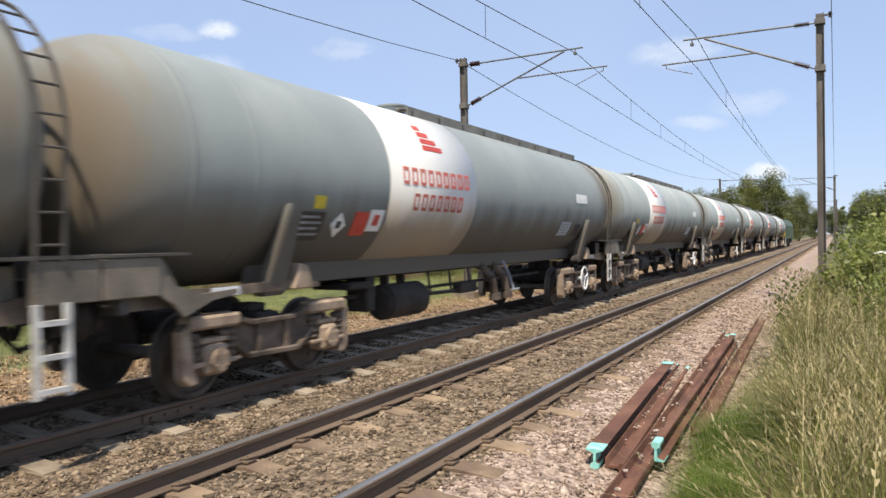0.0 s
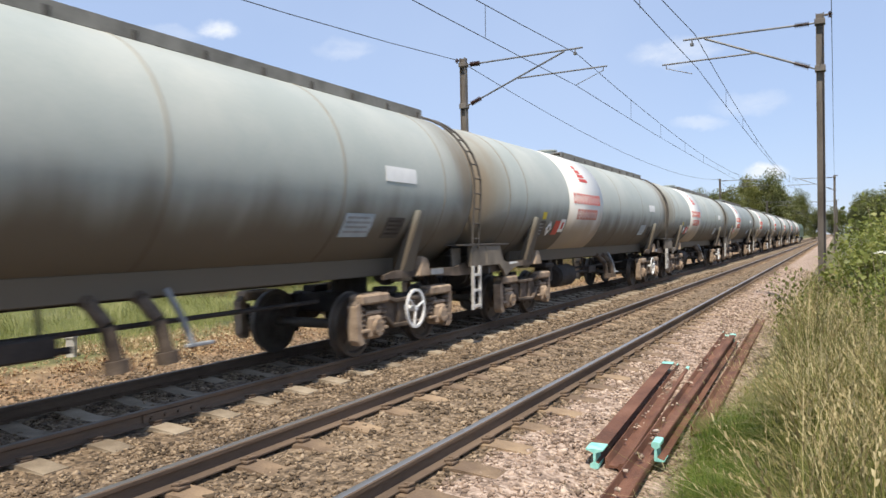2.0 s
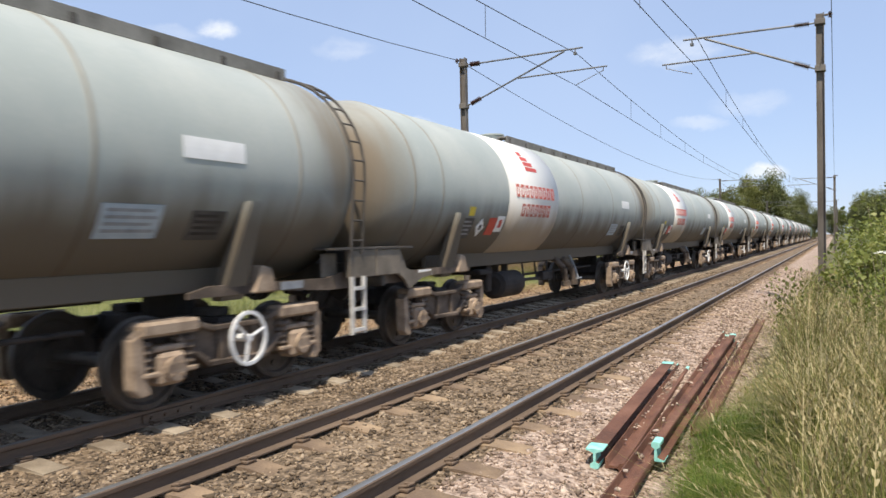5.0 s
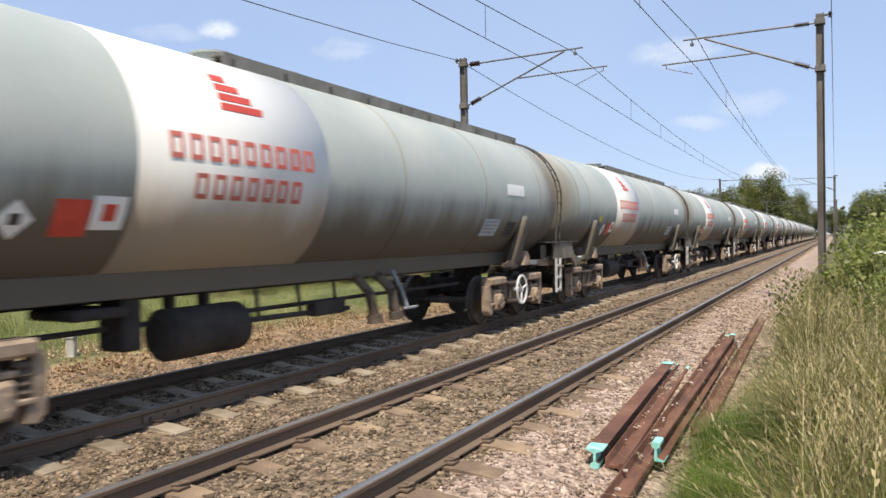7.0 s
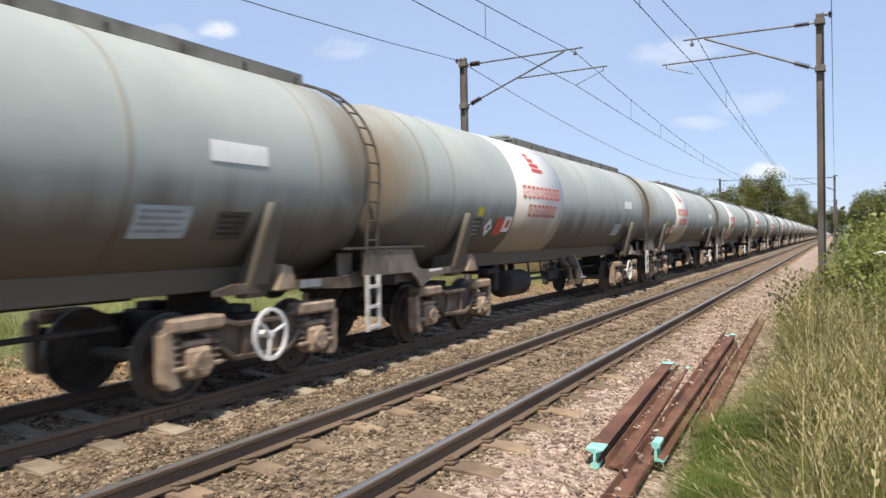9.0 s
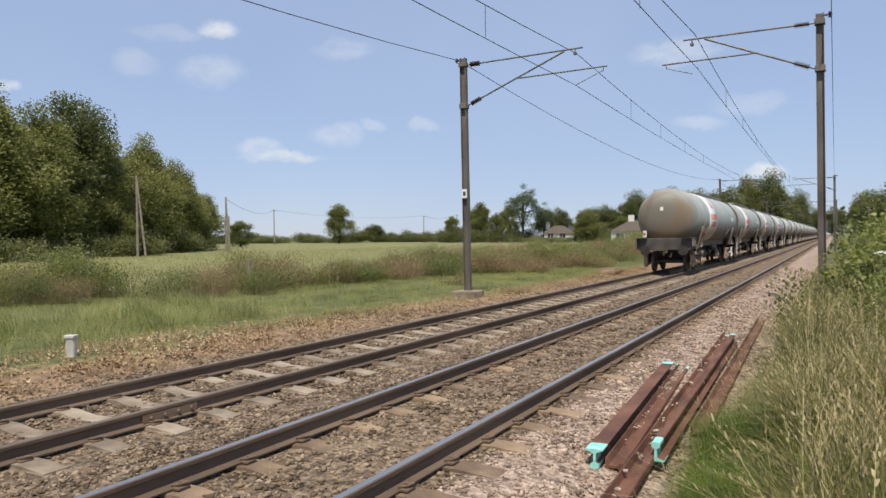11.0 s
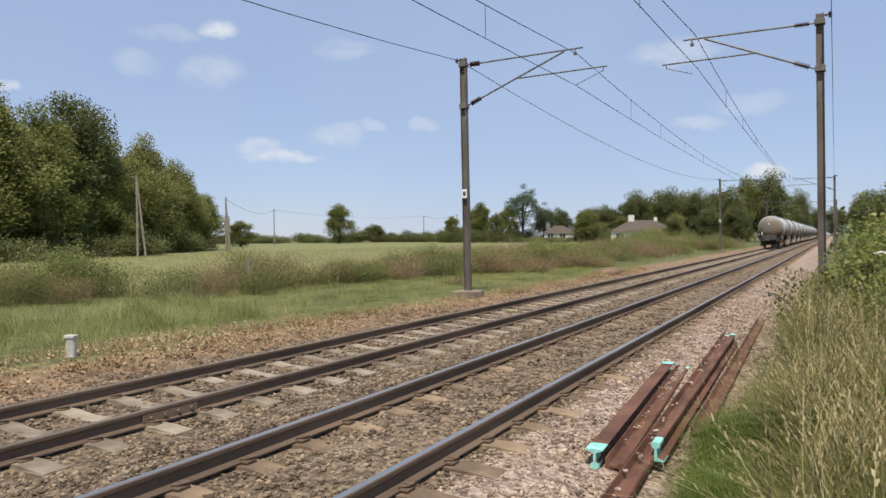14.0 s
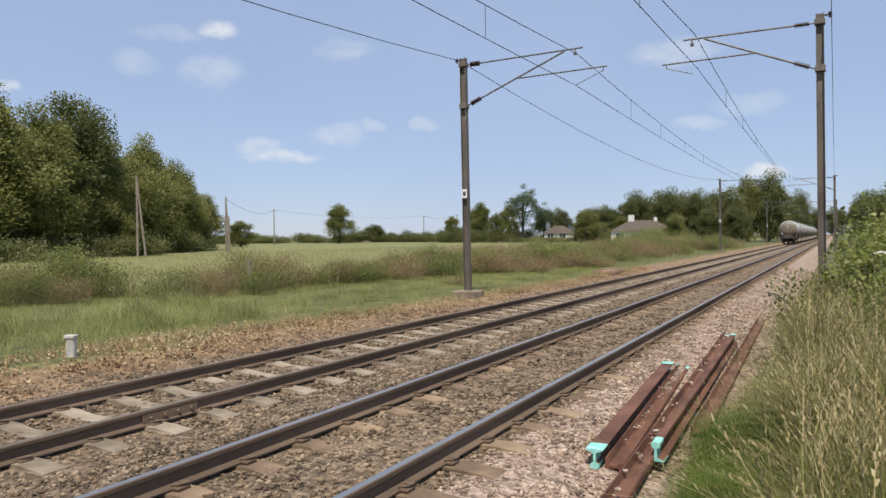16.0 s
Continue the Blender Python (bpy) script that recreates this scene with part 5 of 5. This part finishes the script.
def trees():
    big_a = tree("broadleaf_tree", 11, 14.0, 13.0, 0.0, 150, 210, 0.23, LEAF, "broad green hedgerow tree in full summer leaf", "full")
    big_b = tree("broadleaf_tree", 12, 14.0, 12.0, 0.5, 130, 220, 0.22, LEAF_OAK, "dark green oak in full leaf at the field's edge")
    mid_a = tree("broadleaf_tree", 13, 10.0, 9.0, 0.0, 85, 230, 0.23, LEAF, "green tree standing among field hedges", "full")
    mid_b = tree("broadleaf_tree", 14, 10.0, 10.0, 0.0, 85, 230, 0.23, LEAF_OAK, "dark green tree in the woods beside the line", "full")
    ash = tree("ash_tree", 15, 14.0, 11.0, 4.0, 46, 130, 0.26, LEAF_PALE, "airy grey-green ash tree with thin crown")
    grove(big_a, [(-61, 34.5, 1.05, 1.03, 0), (-63.5, 41.5, 0.85, 0.98, 80), (-72, 60.5, 0.80, 0.98, 150), (-69, 53, 0.8, 0.86, 200), (-75, 67, 0.72, 0.82, 260), (-67, 27, 1.0, 1.1, 40), (-58, 26, 0.9, 0.8, 20), (-66, 49, 0.75, 0.72, 310), (-78, 72, 0.7, 0.62, 100), (-70, 57, 0.85, 0.75, 60), (-62, 38, 0.8, 0.6, 220)])
    grove(big_b, [(-66.5, 47.0, 0.95, 1.16, 10), (-74, 40, 1.0, 1.15, 100), (-82, 64, 0.9, 0.9, 170)])
    grove(mid_a, [(-79, 76, 0.85, 0.80, 0), (-112, 153.3, 1.2, 1.02, 60), (-96.4, 101.5, 0.85, 0.48, 120), (-52.5, 172, 1.15, 0.82, 30), (-62, 50, 0.45, 0.35, 210), (-92, 177.5, 0.8, 0.72, 90),
                  (-83.6, 178, 1.0, 1.08, 250), (-52.0, 169, 0.75, 0.65, 300), (-75.5, 170, 0.7, 0.75, 10), (-88, 183, 1.0, 0.9, 40), (-78, 184, 1.0, 1.0, 110), (-67, 182, 1.0, 0.85, 170), (-60, 194, 1.0, 0.8, 230), (-43, 168, 0.8, 0.62, 70), (-19.2, 196, 1.25, 1.65, 200), (-28, 150, 0.7, 0.62, 130), (-24, 128, 0.6, 0.50, 30)])
    grove(mid_b, [(-121.3, 183.5, 1.05, 0.55, 0), (-50.7, 183, 1.0, 0.95, 40), (-43.3, 185, 1.2, 1.30, 80), (-36, 188, 1.2, 1.36, 120), (-39.5, 192, 1.3, 1.3, 15), (-33, 193, 1.3, 1.28, 75), (-26, 194, 1.3, 1.3, 135), (-47, 190, 1.2, 1.1, 195), (-58, 196, 1.2, 0.95, 255), (-20, 178, 0.9, 0.85, 30), (-13, 225, 1.2, 1.45, 40), (-29.6, 187.7, 1.1, 1.30, 160), (-22.6, 188.6, 1.1, 1.35, 200), (-14.6, 199, 1.35, 1.80, 240),
                  (-9.3, 236, 1.0, 1.5, 280), (-6.5, 290, 1.0, 1.15, 320), (-65.4, 189, 1.0, 0.92, 20), (6.0, 130, 0.9, 0.8, 60), (5.5, 160, 0.9, 0.95, 100), (5.5, 200, 0.9, 1.0, 140), (6.5, 250, 1.1, 1.15, 170),
                  (5.6, 62, 0.9, 0.60, 10), (6.4, 52, 0.75, 0.55, 130), (8.6, 76, 0.95, 0.75, 210), (0, 440, 2.2, 1.6, 0), (-22, 436, 2.2, 1.6, 90), (16, 380, 2.0, 1.5, 50), (-16, 215, 0.9, 0.75, 70), (-25, 175, 0.9, 0.8, 140)])
    grove(ash, [(-70.9, 176.3, 1.0, 1.08, 0), (-66.5, 180, 0.7, 0.75, 120)])
    # low field hedges in the distance
    hedge = bush("hedge_bush", 21, 4.0, 7.0, 34, 130, 0.22, LEAF_OAK, "dark green overgrown field hedge", False)
    spots = []
    for k in range(26):
        u = k / 25
        spots.append((-170 + 75 * u + rng.normal(0, 2), 150 + 52 * u + rng.normal(0, 2), rng.uniform(0.9, 1.4), rng.uniform(0.55, 1.0), rng.uniform(0, 360)))
    for k in range(16):
        u = k / 15
        spots.append((-110 + 80 * u, 196 - 22 * u + rng.normal(0, 3), rng.uniform(0.8, 1.2), rng.uniform(0.6, 1.0), rng.uniform(0, 360)))
    for k in range(12):
        spots.append((-92 - 7 * k, 74 + 8.5 * k + rng.normal(0, 2), rng.uniform(0.7, 1.0), rng.uniform(0.4, 0.75), rng.uniform(0, 360)))
    for k in range(20):
        u = k / 19
        spots.append((-52 - 27 * u + rng.normal(0, 1.2), 27 + 47 * u + rng.normal(0, 1.2), rng.uniform(0.6, 0.9), rng.uniform(0.35, 0.75), rng.uniform(0, 360)))
    for k in range(12):
        spots.append((-92 + 4.4 * k, 172 - 1.5 * (k % 3), rng.uniform(0.7, 1.0), rng.uniform(0.7, 1.2) * (0.35 if 5 <= k <= 8 else 1.0), rng.uniform(0, 360)))
    grove(hedge, spots)
    # scrub between the field and the far track
    scrub = bush("scrub_bush", 22, 2.2, 3.2, 40, 420, 0.065, BUSH_LEAF, "olive and brown bramble scrub beside the line")
    scrub_b = bush("scrub_bush", 23, 1.6, 2.8, 38, 480, 0.060, BUSH_LEAF, "low tangled bramble scrub with dry stems")
    scrub_g = bush("green_bush", 24, 2.6, 3.4, 38, 330, 0.085, ELDER_LEAF, "green hawthorn bush beside the line")
    sa, sb, sg = [(-24.0, 14.6, 0.9, 0.55, 0)], [(-19.2, 21.0, 0.9, 0.75, 0)], [(-22.3, 15.4, 0.8, 0.80, 0), (-19.0, 25.8, 0.7, 0.42, 0), (-18.8, 27.5, 0.6, 0.40, 50)]
    for k in range(64):
        y = 9.0 + 0.75 * k
        sb.append((-19.3 - 0.03 * (y - 20) - (3.0 if y < 17 else 0) + rng.normal(0, 0.9), y, rng.uniform(0.45, 0.95), rng.uniform(0.42, 0.74) + 0.40 * rng.random() ** 3, rng.uniform(0, 360)))
    for k in range(60):
        y = 34 + 1.6 * k
        near = rng.random()
        sa.append((-13.9 - 5.6 * near + rng.normal(0, 0.6), y + rng.normal(0, 1), rng.uniform(0.6, 1.1), rng.uniform(0.25, 0.55) + 0.35 * near + 0.004 * (y - 40), rng.uniform(0, 360)))
        if k % 2:
            sg.append((-16.5 - 5 * rng.random(), y + rng.normal(0, 1.5), rng.uniform(0.6, 1.1), rng.uniform(0.4, 0.8) + 0.004 * (y - 40), rng.uniform(0, 360)))
    sa += [(-24.5, 13.5, 0.8, 0.5, 90), (-20.2, 36.0, 0.6, 0.75, 40), (-19.6, 39.0, 0.7, 0.55, 70), (-13.8, 27, 0.35, 0.25, 10), (-17.5, 31.5, 0.7, 0.5, 200)]
    sg += [(-23.0, 16.6, 0.65, 0.62, 60), (-31, 125, 1.6, 0.50, 20), (-27, 118, 1.5, 1.5, 200), (-34, 120, 1.4, 0.3, 100), (-24, 108, 1.2, 1.2, 140), (-29.0, 122, 1.4, 1.15, 40), (-25.5, 120, 1.2, 1.4, 300), (-38, 128, 1.3, 0.35, 10), (-32.5, 127, 1.5, 0.5, 60), (-29.5, 127, 1.5, 1.05, 160), (-26.5, 128, 1.5, 1.6, 260), (-60, 172, 1.6, 0.45, 0), (-64, 173, 1.6, 0.4, 100)]
    grove(scrub, sa), grove(scrub_b, sb), grove(scrub_g, sg)


trees()


def verge_bushes():
    """Elder and bramble on the bank beside the near mast."""
    elder = bush("elder_bush", 31, 2.3, 2.2, 46, 330, 0.10, ELDER_LEAF, "bright green elder bush on the bank", False)
    grove(elder, [(1.05, 16.5, 0.95, 1.22, 0), (1.5, 19.5, 1.1, 1.25, 120), (0.85, 13.6, 0.6, 0.90, 200), (0.55, 17.2, 0.5, 0.95, 260), (1.9, 23.0, 1.1, 1.1, 60), (2.4, 30, 1.3, 1.1, 10), (0.95, 11.6, 0.5, 0.72, 90)])
    bramble = bush("bramble_bush", 32, 1.0, 1.2, 26, 420, 0.07, LEAF, "dark green bramble trailing over the ballast edge", False)
    grove(bramble, [(-0.72, 15.5, 0.8, 1.50, 0), (-0.40, 16.6, 0.9, 1.35, 90), (0.2, 14.3, 0.8, 1.1, 200), (-0.25, 21.0, 0.9, 1.0, 300), (-0.1, 12.6, 0.7, 0.9, 30)])
    for x, y, h in ((0.56, 11.4, 1.55),):
        f = tagged(empty("cow_parsley", pose(x, y, ground_z(x, y))), "white flat-topped wild flower head on a green stem", "wild flower", "wild flowers")
        bm = bmesh.new()
        tube(bm, (0, 0, -0.1), (0.03, 0.02, h), 0.008, 6, 0.005)
        part("stalk", bm, GREEN_GRASS, f)
        bm = bmesh.new()
        for k in range(40):
            a, d = rng.uniform(0, 6.28), 0.13 * math.sqrt(rng.random())
            c = Vector((0.03 + d * math.cos(a), 0.02 + d * math.sin(a), h + 0.02 * rng.random() - d * 0.15))
            bmesh.ops.create_icosphere(bm, subdivisions=1, radius=0.016, matrix=Matrix.Translation(c) @ Matrix.Diagonal((1, 1, 0.5, 1)))
        part("flower_head", bm, FLOWER, f)


verge_bushes()


def blade(bend, width, seg=3):
    """A tapering blade of unit height leaning along y."""
    vs = []
    for i in range(seg + 1):
        u = i / seg
        w = width * (1 - u) ** 0.7 / 2 + 0.0008
        y, z = bend * u * u, u * (1 - 0.35 * bend * u)
        vs += [(-w, y, z), (w, y, z)]
    return vs, [(2 * i, 2 * i + 1, 2 * i + 3, 2 * i + 2) for i in range(seg)]


BLADES = [blade(b, w) for b, w in ((0.3, 0.008), (0.7, 0.010), (1.1, 0.011), (1.5, 0.009))]
STEMS = [blade(b, 0.007, 4) for b in (0.1, 0.25, 0.4, 0.6)]
TUFTS = [blade(b, w, 2) for b, w in ((0.35, 0.022), (0.7, 0.022), (1.1, 0.020))]


def seed_head(bend):
    """A thin stem with a feathery drooping head."""
    v, f = blade(bend, 0.0085, 5)
    v, f = list(v), list(f)
    for k in range(7):
        u = 0.74 + 0.26 * k / 6
        y, z = bend * u * u, u * (1 - 0.35 * bend * u)
        s = 0.013 * (1.15 - k / 7)
        n = len(v)
        d = 1 if k % 2 else -1
        v += [(0, y, z), (d * s, y + 0.006, z + 0.010), (d * s * 1.4, y + 0.012, z + 0.042), (d * s * 0.2, y + 0.008, z + 0.035)]
        f.append((n, n + 1, n + 2, n + 3))
    return v, f


HEADS = [seed_head(b) for b in (0.15, 0.4, 0.7, 1.0)]


def scatter(n, x0, x1, y0, y1, smin, smax, kinds, lean=0.25, clump=0.0, keep=None, combed=False):
    rows = []
    for x, y in zip(rng.uniform(x0, x1, n), rng.uniform(y0, y1, n)):
        if clump and noise.noise(Vector((x * clump, y * clump, 9))) < rng.uniform(-0.5, 0.35):
            continue
        if keep and not keep(x, y):
            continue
        s = rng.uniform(smin, smax) * (0.85 + 0.5 * noise.noise(Vector((x * 0.9, y * 0.9, 2))))
        # the wind has combed the stems into swathes
        turn = 1.7 + 5.0 * noise.noise(Vector((x * 0.9, y * 0.6, 6))) + rng.normal(0, 0.9) if combed else rng.uniform(0, 6.28)
        rows.append((x, y, ground_z(x, y) - 0.02, s, turn, -abs(rng.normal(0, lean * 0.6)) if combed else rng.normal(0, lean), rng.integers(0, kinds)))
    return rows


def stuff(name, shapes, rows, mat, label, category):
    ob = new(name, pieces(name, shapes, rows, mat))
    return tagged(ob, label, category, kind="stuff")


def bank(x, y):
    return x > (-0.22 if y < 7 else -0.38 if y < 11 else -0.62) + 0.10 * noise.noise(Vector((0, y * 0.8, 4))) and x < 0.35 + 0.075 * y


def dry_edge(y):
    """Where the weedkilled strip gives way to the green verge."""
    return float(np.interp(y, [3, 8, 13, 18, 24, 60], [-12.9, -12.5, -11.9, -11.2, -10.7, -10.5])) + 0.35 * noise.noise(Vector((2, y * 0.7, 8)))


def dry_side(x, y):
    return x > dry_edge(y) - 0.1


def pale_edge(x, y):
    return -0.25 < x - dry_edge(y) < 0.85


def green_side(x, y):
    return x < dry_edge(y) + 0.15


def grasses():
    stuff("long_grass", BLADES, scatter(32000, -1.1, 1.4, 3.4, 14, 0.45, 1.05, 4, 0.70, keep=bank, combed=True) + scatter(26000, -1.1, 1.4, 3.4, 14, 0.35, 0.95, 4, 0.75, keep=bank) + scatter(16000, -1.0, 2.2, 14, 30, 0.5, 1.0, 4, 0.3, keep=bank), GRASS, "long green and straw grass on the bank", "grass")
    stuff("seeding_grass", HEADS, scatter(1900, -0.5, 1.4, 3.6, 14, 0.85, 1.25, 4, 0.75, keep=bank, combed=True) + scatter(1500, -0.6, 1.4, 3.6, 14, 0.85, 1.2, 4, 0.8, keep=bank) + scatter(1300, -0.8, 2.0, 14, 26, 0.8, 1.25, 3, 0.3, keep=bank), STRAW, "tall pale seeding grass stems", "grass")
    stuff("low_grass", BLADES, scatter(9000, -1.12, -0.55, 4.0, 11.0, 0.12, 0.36, 4, 0.25, clump=1.3), GREEN_GRASS, "short bright green grass at the ballast edge", "grass")
    stuff("green_tuft", BLADES, scatter(7000, -1.12, -0.50, 5.6, 8.6, 0.26, 0.50, 4, 0.2), TUFT, "bright green tuft of grass beside the spare rails", "grass")
    stuff("bank_turf", BLADES, scatter(9000, -0.9, 4.0, -8.0, 3.6, 0.06, 0.22, 4, 0.4), GREEN_GRASS, "short turf on the bank", "grass")
    # far verge: green grass, then the dry strip along the ballast
    stuff("verge_grass", TUFTS, scatter(125000, -22.0, -10.5, 4, 46, 0.14, 0.36, 3, 0.6, keep=green_side, combed=True) + scatter(12000, -19, -11.4, 46, 130, 0.3, 0.6, 3, 0.3), GREEN_GRASS, "green grass on the far verge", "grass")
    stuff("tall_verge_grass", TUFTS, scatter(15000, -17.5, -12.8, 5, 17, 0.40, 0.75, 3, 0.8, clump=0.25, combed=True), VERGE, "long pale green grass before the hedge", "grass")
    stuff("dry_weeds", TUFTS, scatter(90000, -13.0, -9.7, 3.5, 46, 0.07, 0.26, 3, 0.9, clump=0.9, keep=dry_side) + scatter(3000, -11.2, -10.0, 46, 120, 0.10, 0.25, 3, 0.5), DRY, "brown weedkilled grass and leaves along the ballast", "dead grass")
    stuff("bleached_grass", TUFTS, scatter(70000, -13.2, -10.2, 3.5, 46, 0.14, 0.36, 3, 0.6, clump=0.8, keep=pale_edge), STRAW, "bleached straw-coloured dead grass along the green verge", "dead grass")
    stuff("hedge_straw", HEADS, scatter(3200, -21.0, -17.6, 15, 50, 0.65, 1.15, 4, 0.5, clump=0.5), STRAW, "tall dry stalks among the brambles", "dead grass")
    litter = []
    for row in scatter(30000, -12.6, -9.9, 3.5, 46, 0.025, 0.075, 3, 0.9, clump=1.1, keep=dry_side):
        litter.append((row[0], row[1], row[2] + 0.02 + 0.05 * rng.random(), *row[3:]))
    for k in range(300):
        x, y = rng.uniform(-12.3, -10.2), rng.uniform(3.5, 46)
        if not dry_side(x, y):
            continue
        rad = rng.uniform(0.10, 0.30)
        for i in range(85):
            a, d = rng.uniform(0, 6.28), rad * math.sqrt(rng.random())
            litter.append((x + d * math.cos(a), y + 1.4 * d * math.sin(a), ground_z(x, y) + rng.uniform(0, 0.22) * (1 - d / rad / 1.3), rng.uniform(0.02, 0.06), rng.uniform(0, 6.28), rng.normal(0, 1.0), rng.integers(0, 3)))
    stuff("dead_weeds", LEAVES, litter, LITTER, "brown and straw-coloured dead weeds beside the ballast", "dead plants")
    stuff("crop", TUFTS, scatter(26000, -60, -23, 12, 110, 0.30, 0.55, 3, 0.2), material("crop_ear", [(0.2, (0.14, 0.145, 0.045)), (0.5, (0.23, 0.23, 0.08)), (0.8, (0.32, 0.30, 0.13))], 0.3, 0.7, per_island=0.5, translucent=0.2), "yellow-green ripening cereal crop", "crop")


grasses()


# ---- houses and poles across the field ----
ROOF = material("brown_roof_tile", two((0.075, 0.058, 0.046), (0.145, 0.115, 0.092)), 4.0, 0.9, bump=0.5)
RENDER = material("white_render", two((0.62, 0.61, 0.57), (0.78, 0.77, 0.73)), 3.0, 0.8)
GLASS = material("dark_window", two((0.02, 0.025, 0.03), (0.05, 0.06, 0.07)), 3.0, 0.1)


def bungalow(x, y, turn, length, depth, wall, ridge, chimneys):
    h = tagged(empty("bungalow", pose(x, y, ground_z(x, y), 0, 0, turn)), "white rendered bungalow with a brown tiled roof", "house", "houses across the field")
    bm = bmesh.new()
    box(bm, (-length / 2, -depth / 2, -0.3), (length / 2, depth / 2, wall))
    part("walls", bm, RENDER, h)
    bm = bmesh.new()
    e = 0.35
    a = [bm.verts.new(p) for p in ((-length / 2 - e, -depth / 2 - e, wall), (length / 2 + e, -depth / 2 - e, wall), (length / 2 + e, depth / 2 + e, wall), (-length / 2 - e, depth / 2 + e, wall))]
    r = [bm.verts.new((-length / 2 + depth * 0.42, 0, ridge)), bm.verts.new((length / 2 - depth * 0.42, 0, ridge))]
    bm.faces.new((a[0], a[1], r[1], r[0])), bm.faces.new((a[1], a[2], r[1])), bm.faces.new((a[2], a[3], r[0], r[1])), bm.faces.new((a[3], a[0], r[0])), bm.faces.new(a[::-1])
    roof = part("roof", bm, ROOF, h)
    for cx in chimneys:
        bm = bmesh.new()
        box(bm, (cx - (0.55 if cx < 0 else 0.3), -0.4, ridge - 1.0), (cx + (0.55 if cx < 0 else 0.3), 0.4, ridge + (1.0 if cx < 0 else 0.5)), 0.03)
        part("chimney", bm, RENDER, roof)
    for k in range(int(length // 3)):
        wx = -length / 2 + 1.6 + 3.0 * k
        bm = bmesh.new()
        box(bm, (wx - 0.7, -depth / 2 - 0.03, 0.9), (wx + 0.7, -depth / 2 + 0.05, 2.1))
        w = part("window", bm, GLASS, h)
        bm = bmesh.new()
        for q in (wx - 0.72, wx, wx + 0.72):
            box(bm, (q - 0.04, -depth / 2 - 0.06, 0.86), (q + 0.04, -depth / 2 - 0.03, 2.14))
        box(bm, (wx - 0.78, -depth / 2 - 0.10, 0.80), (wx + 0.78, -depth / 2 - 0.03, 0.87))
        part("window_frame", bm, WHITE, w)


bungalow(-31.5, 137.0, 14, 11.0, 8.0, 2.5, 4.5, (-1.9, 2.4))
bungalow(-62.8, 181.0, 20, 7.5, 6.0, 2.2, 4.2, (-2.8,))


def pole(x, y, h, brace=0.0, arm=True):
    p = tagged(empty("utility_pole", pose(x, y, ground_z(x, y))), "weathered wooden utility pole at the field's edge", "utility pole", "utility poles")
    bm = bmesh.new()
    tube(bm, (0, 0, -0.4), (0, 0, h), 0.14, 9, 0.09)
    wood = material("pole_wood", two((0.19, 0.16, 0.13), (0.33, 0.29, 0.24)), 3.0, 0.9)
    part("pole_shaft", bm, wood, p)
    if brace:
        bm = bmesh.new()
        tube(bm, (brace, brace * 0.4, -0.3), (0, 0, h * 0.97), 0.11, 8, 0.08)
        part("brace_pole", bm, wood, p)
    if arm:
        bm = bmesh.new()
        box(bm, (-0.6, -0.05, h - 0.35), (0.6, 0.05, h - 0.25))
        part("cross_arm", bm, wood, p)


for px_, py_, ph_, pb_ in ((-58, 47.5, 7.6, 0.75), (-66.6, 67.7, 6.8, 0.35), (-111.6, 128.2, 8.0, 0), (-113.6, 200, 8.2, 0), (-104.5, 205, 8.5, 0), (-64.5, 66.0, 4.3, 0)):
    pole(px_, py_, ph_, pb_, pb_ == 0 and ph_ > 5)


def pole_wire(a, b):
    pts = [Vector(a).lerp(Vector(b), i / 10) - Vector((0, 0, 1.2 * 4 * (i / 10) * (1 - i / 10))) for i in range(11)]
    wire("telephone_wire", pts, 0.022, "thin dark wire between field poles")


pole_wire((-66.6, 67.7, 6.8), (-111.6, 128.2, 8.4))
pole_wire((-111.6, 128.2, 8.4), (-113.6, 200, 8.7))
pole_wire((-113.6, 200, 8.7), (-104.5, 205, 9.0))


motions()
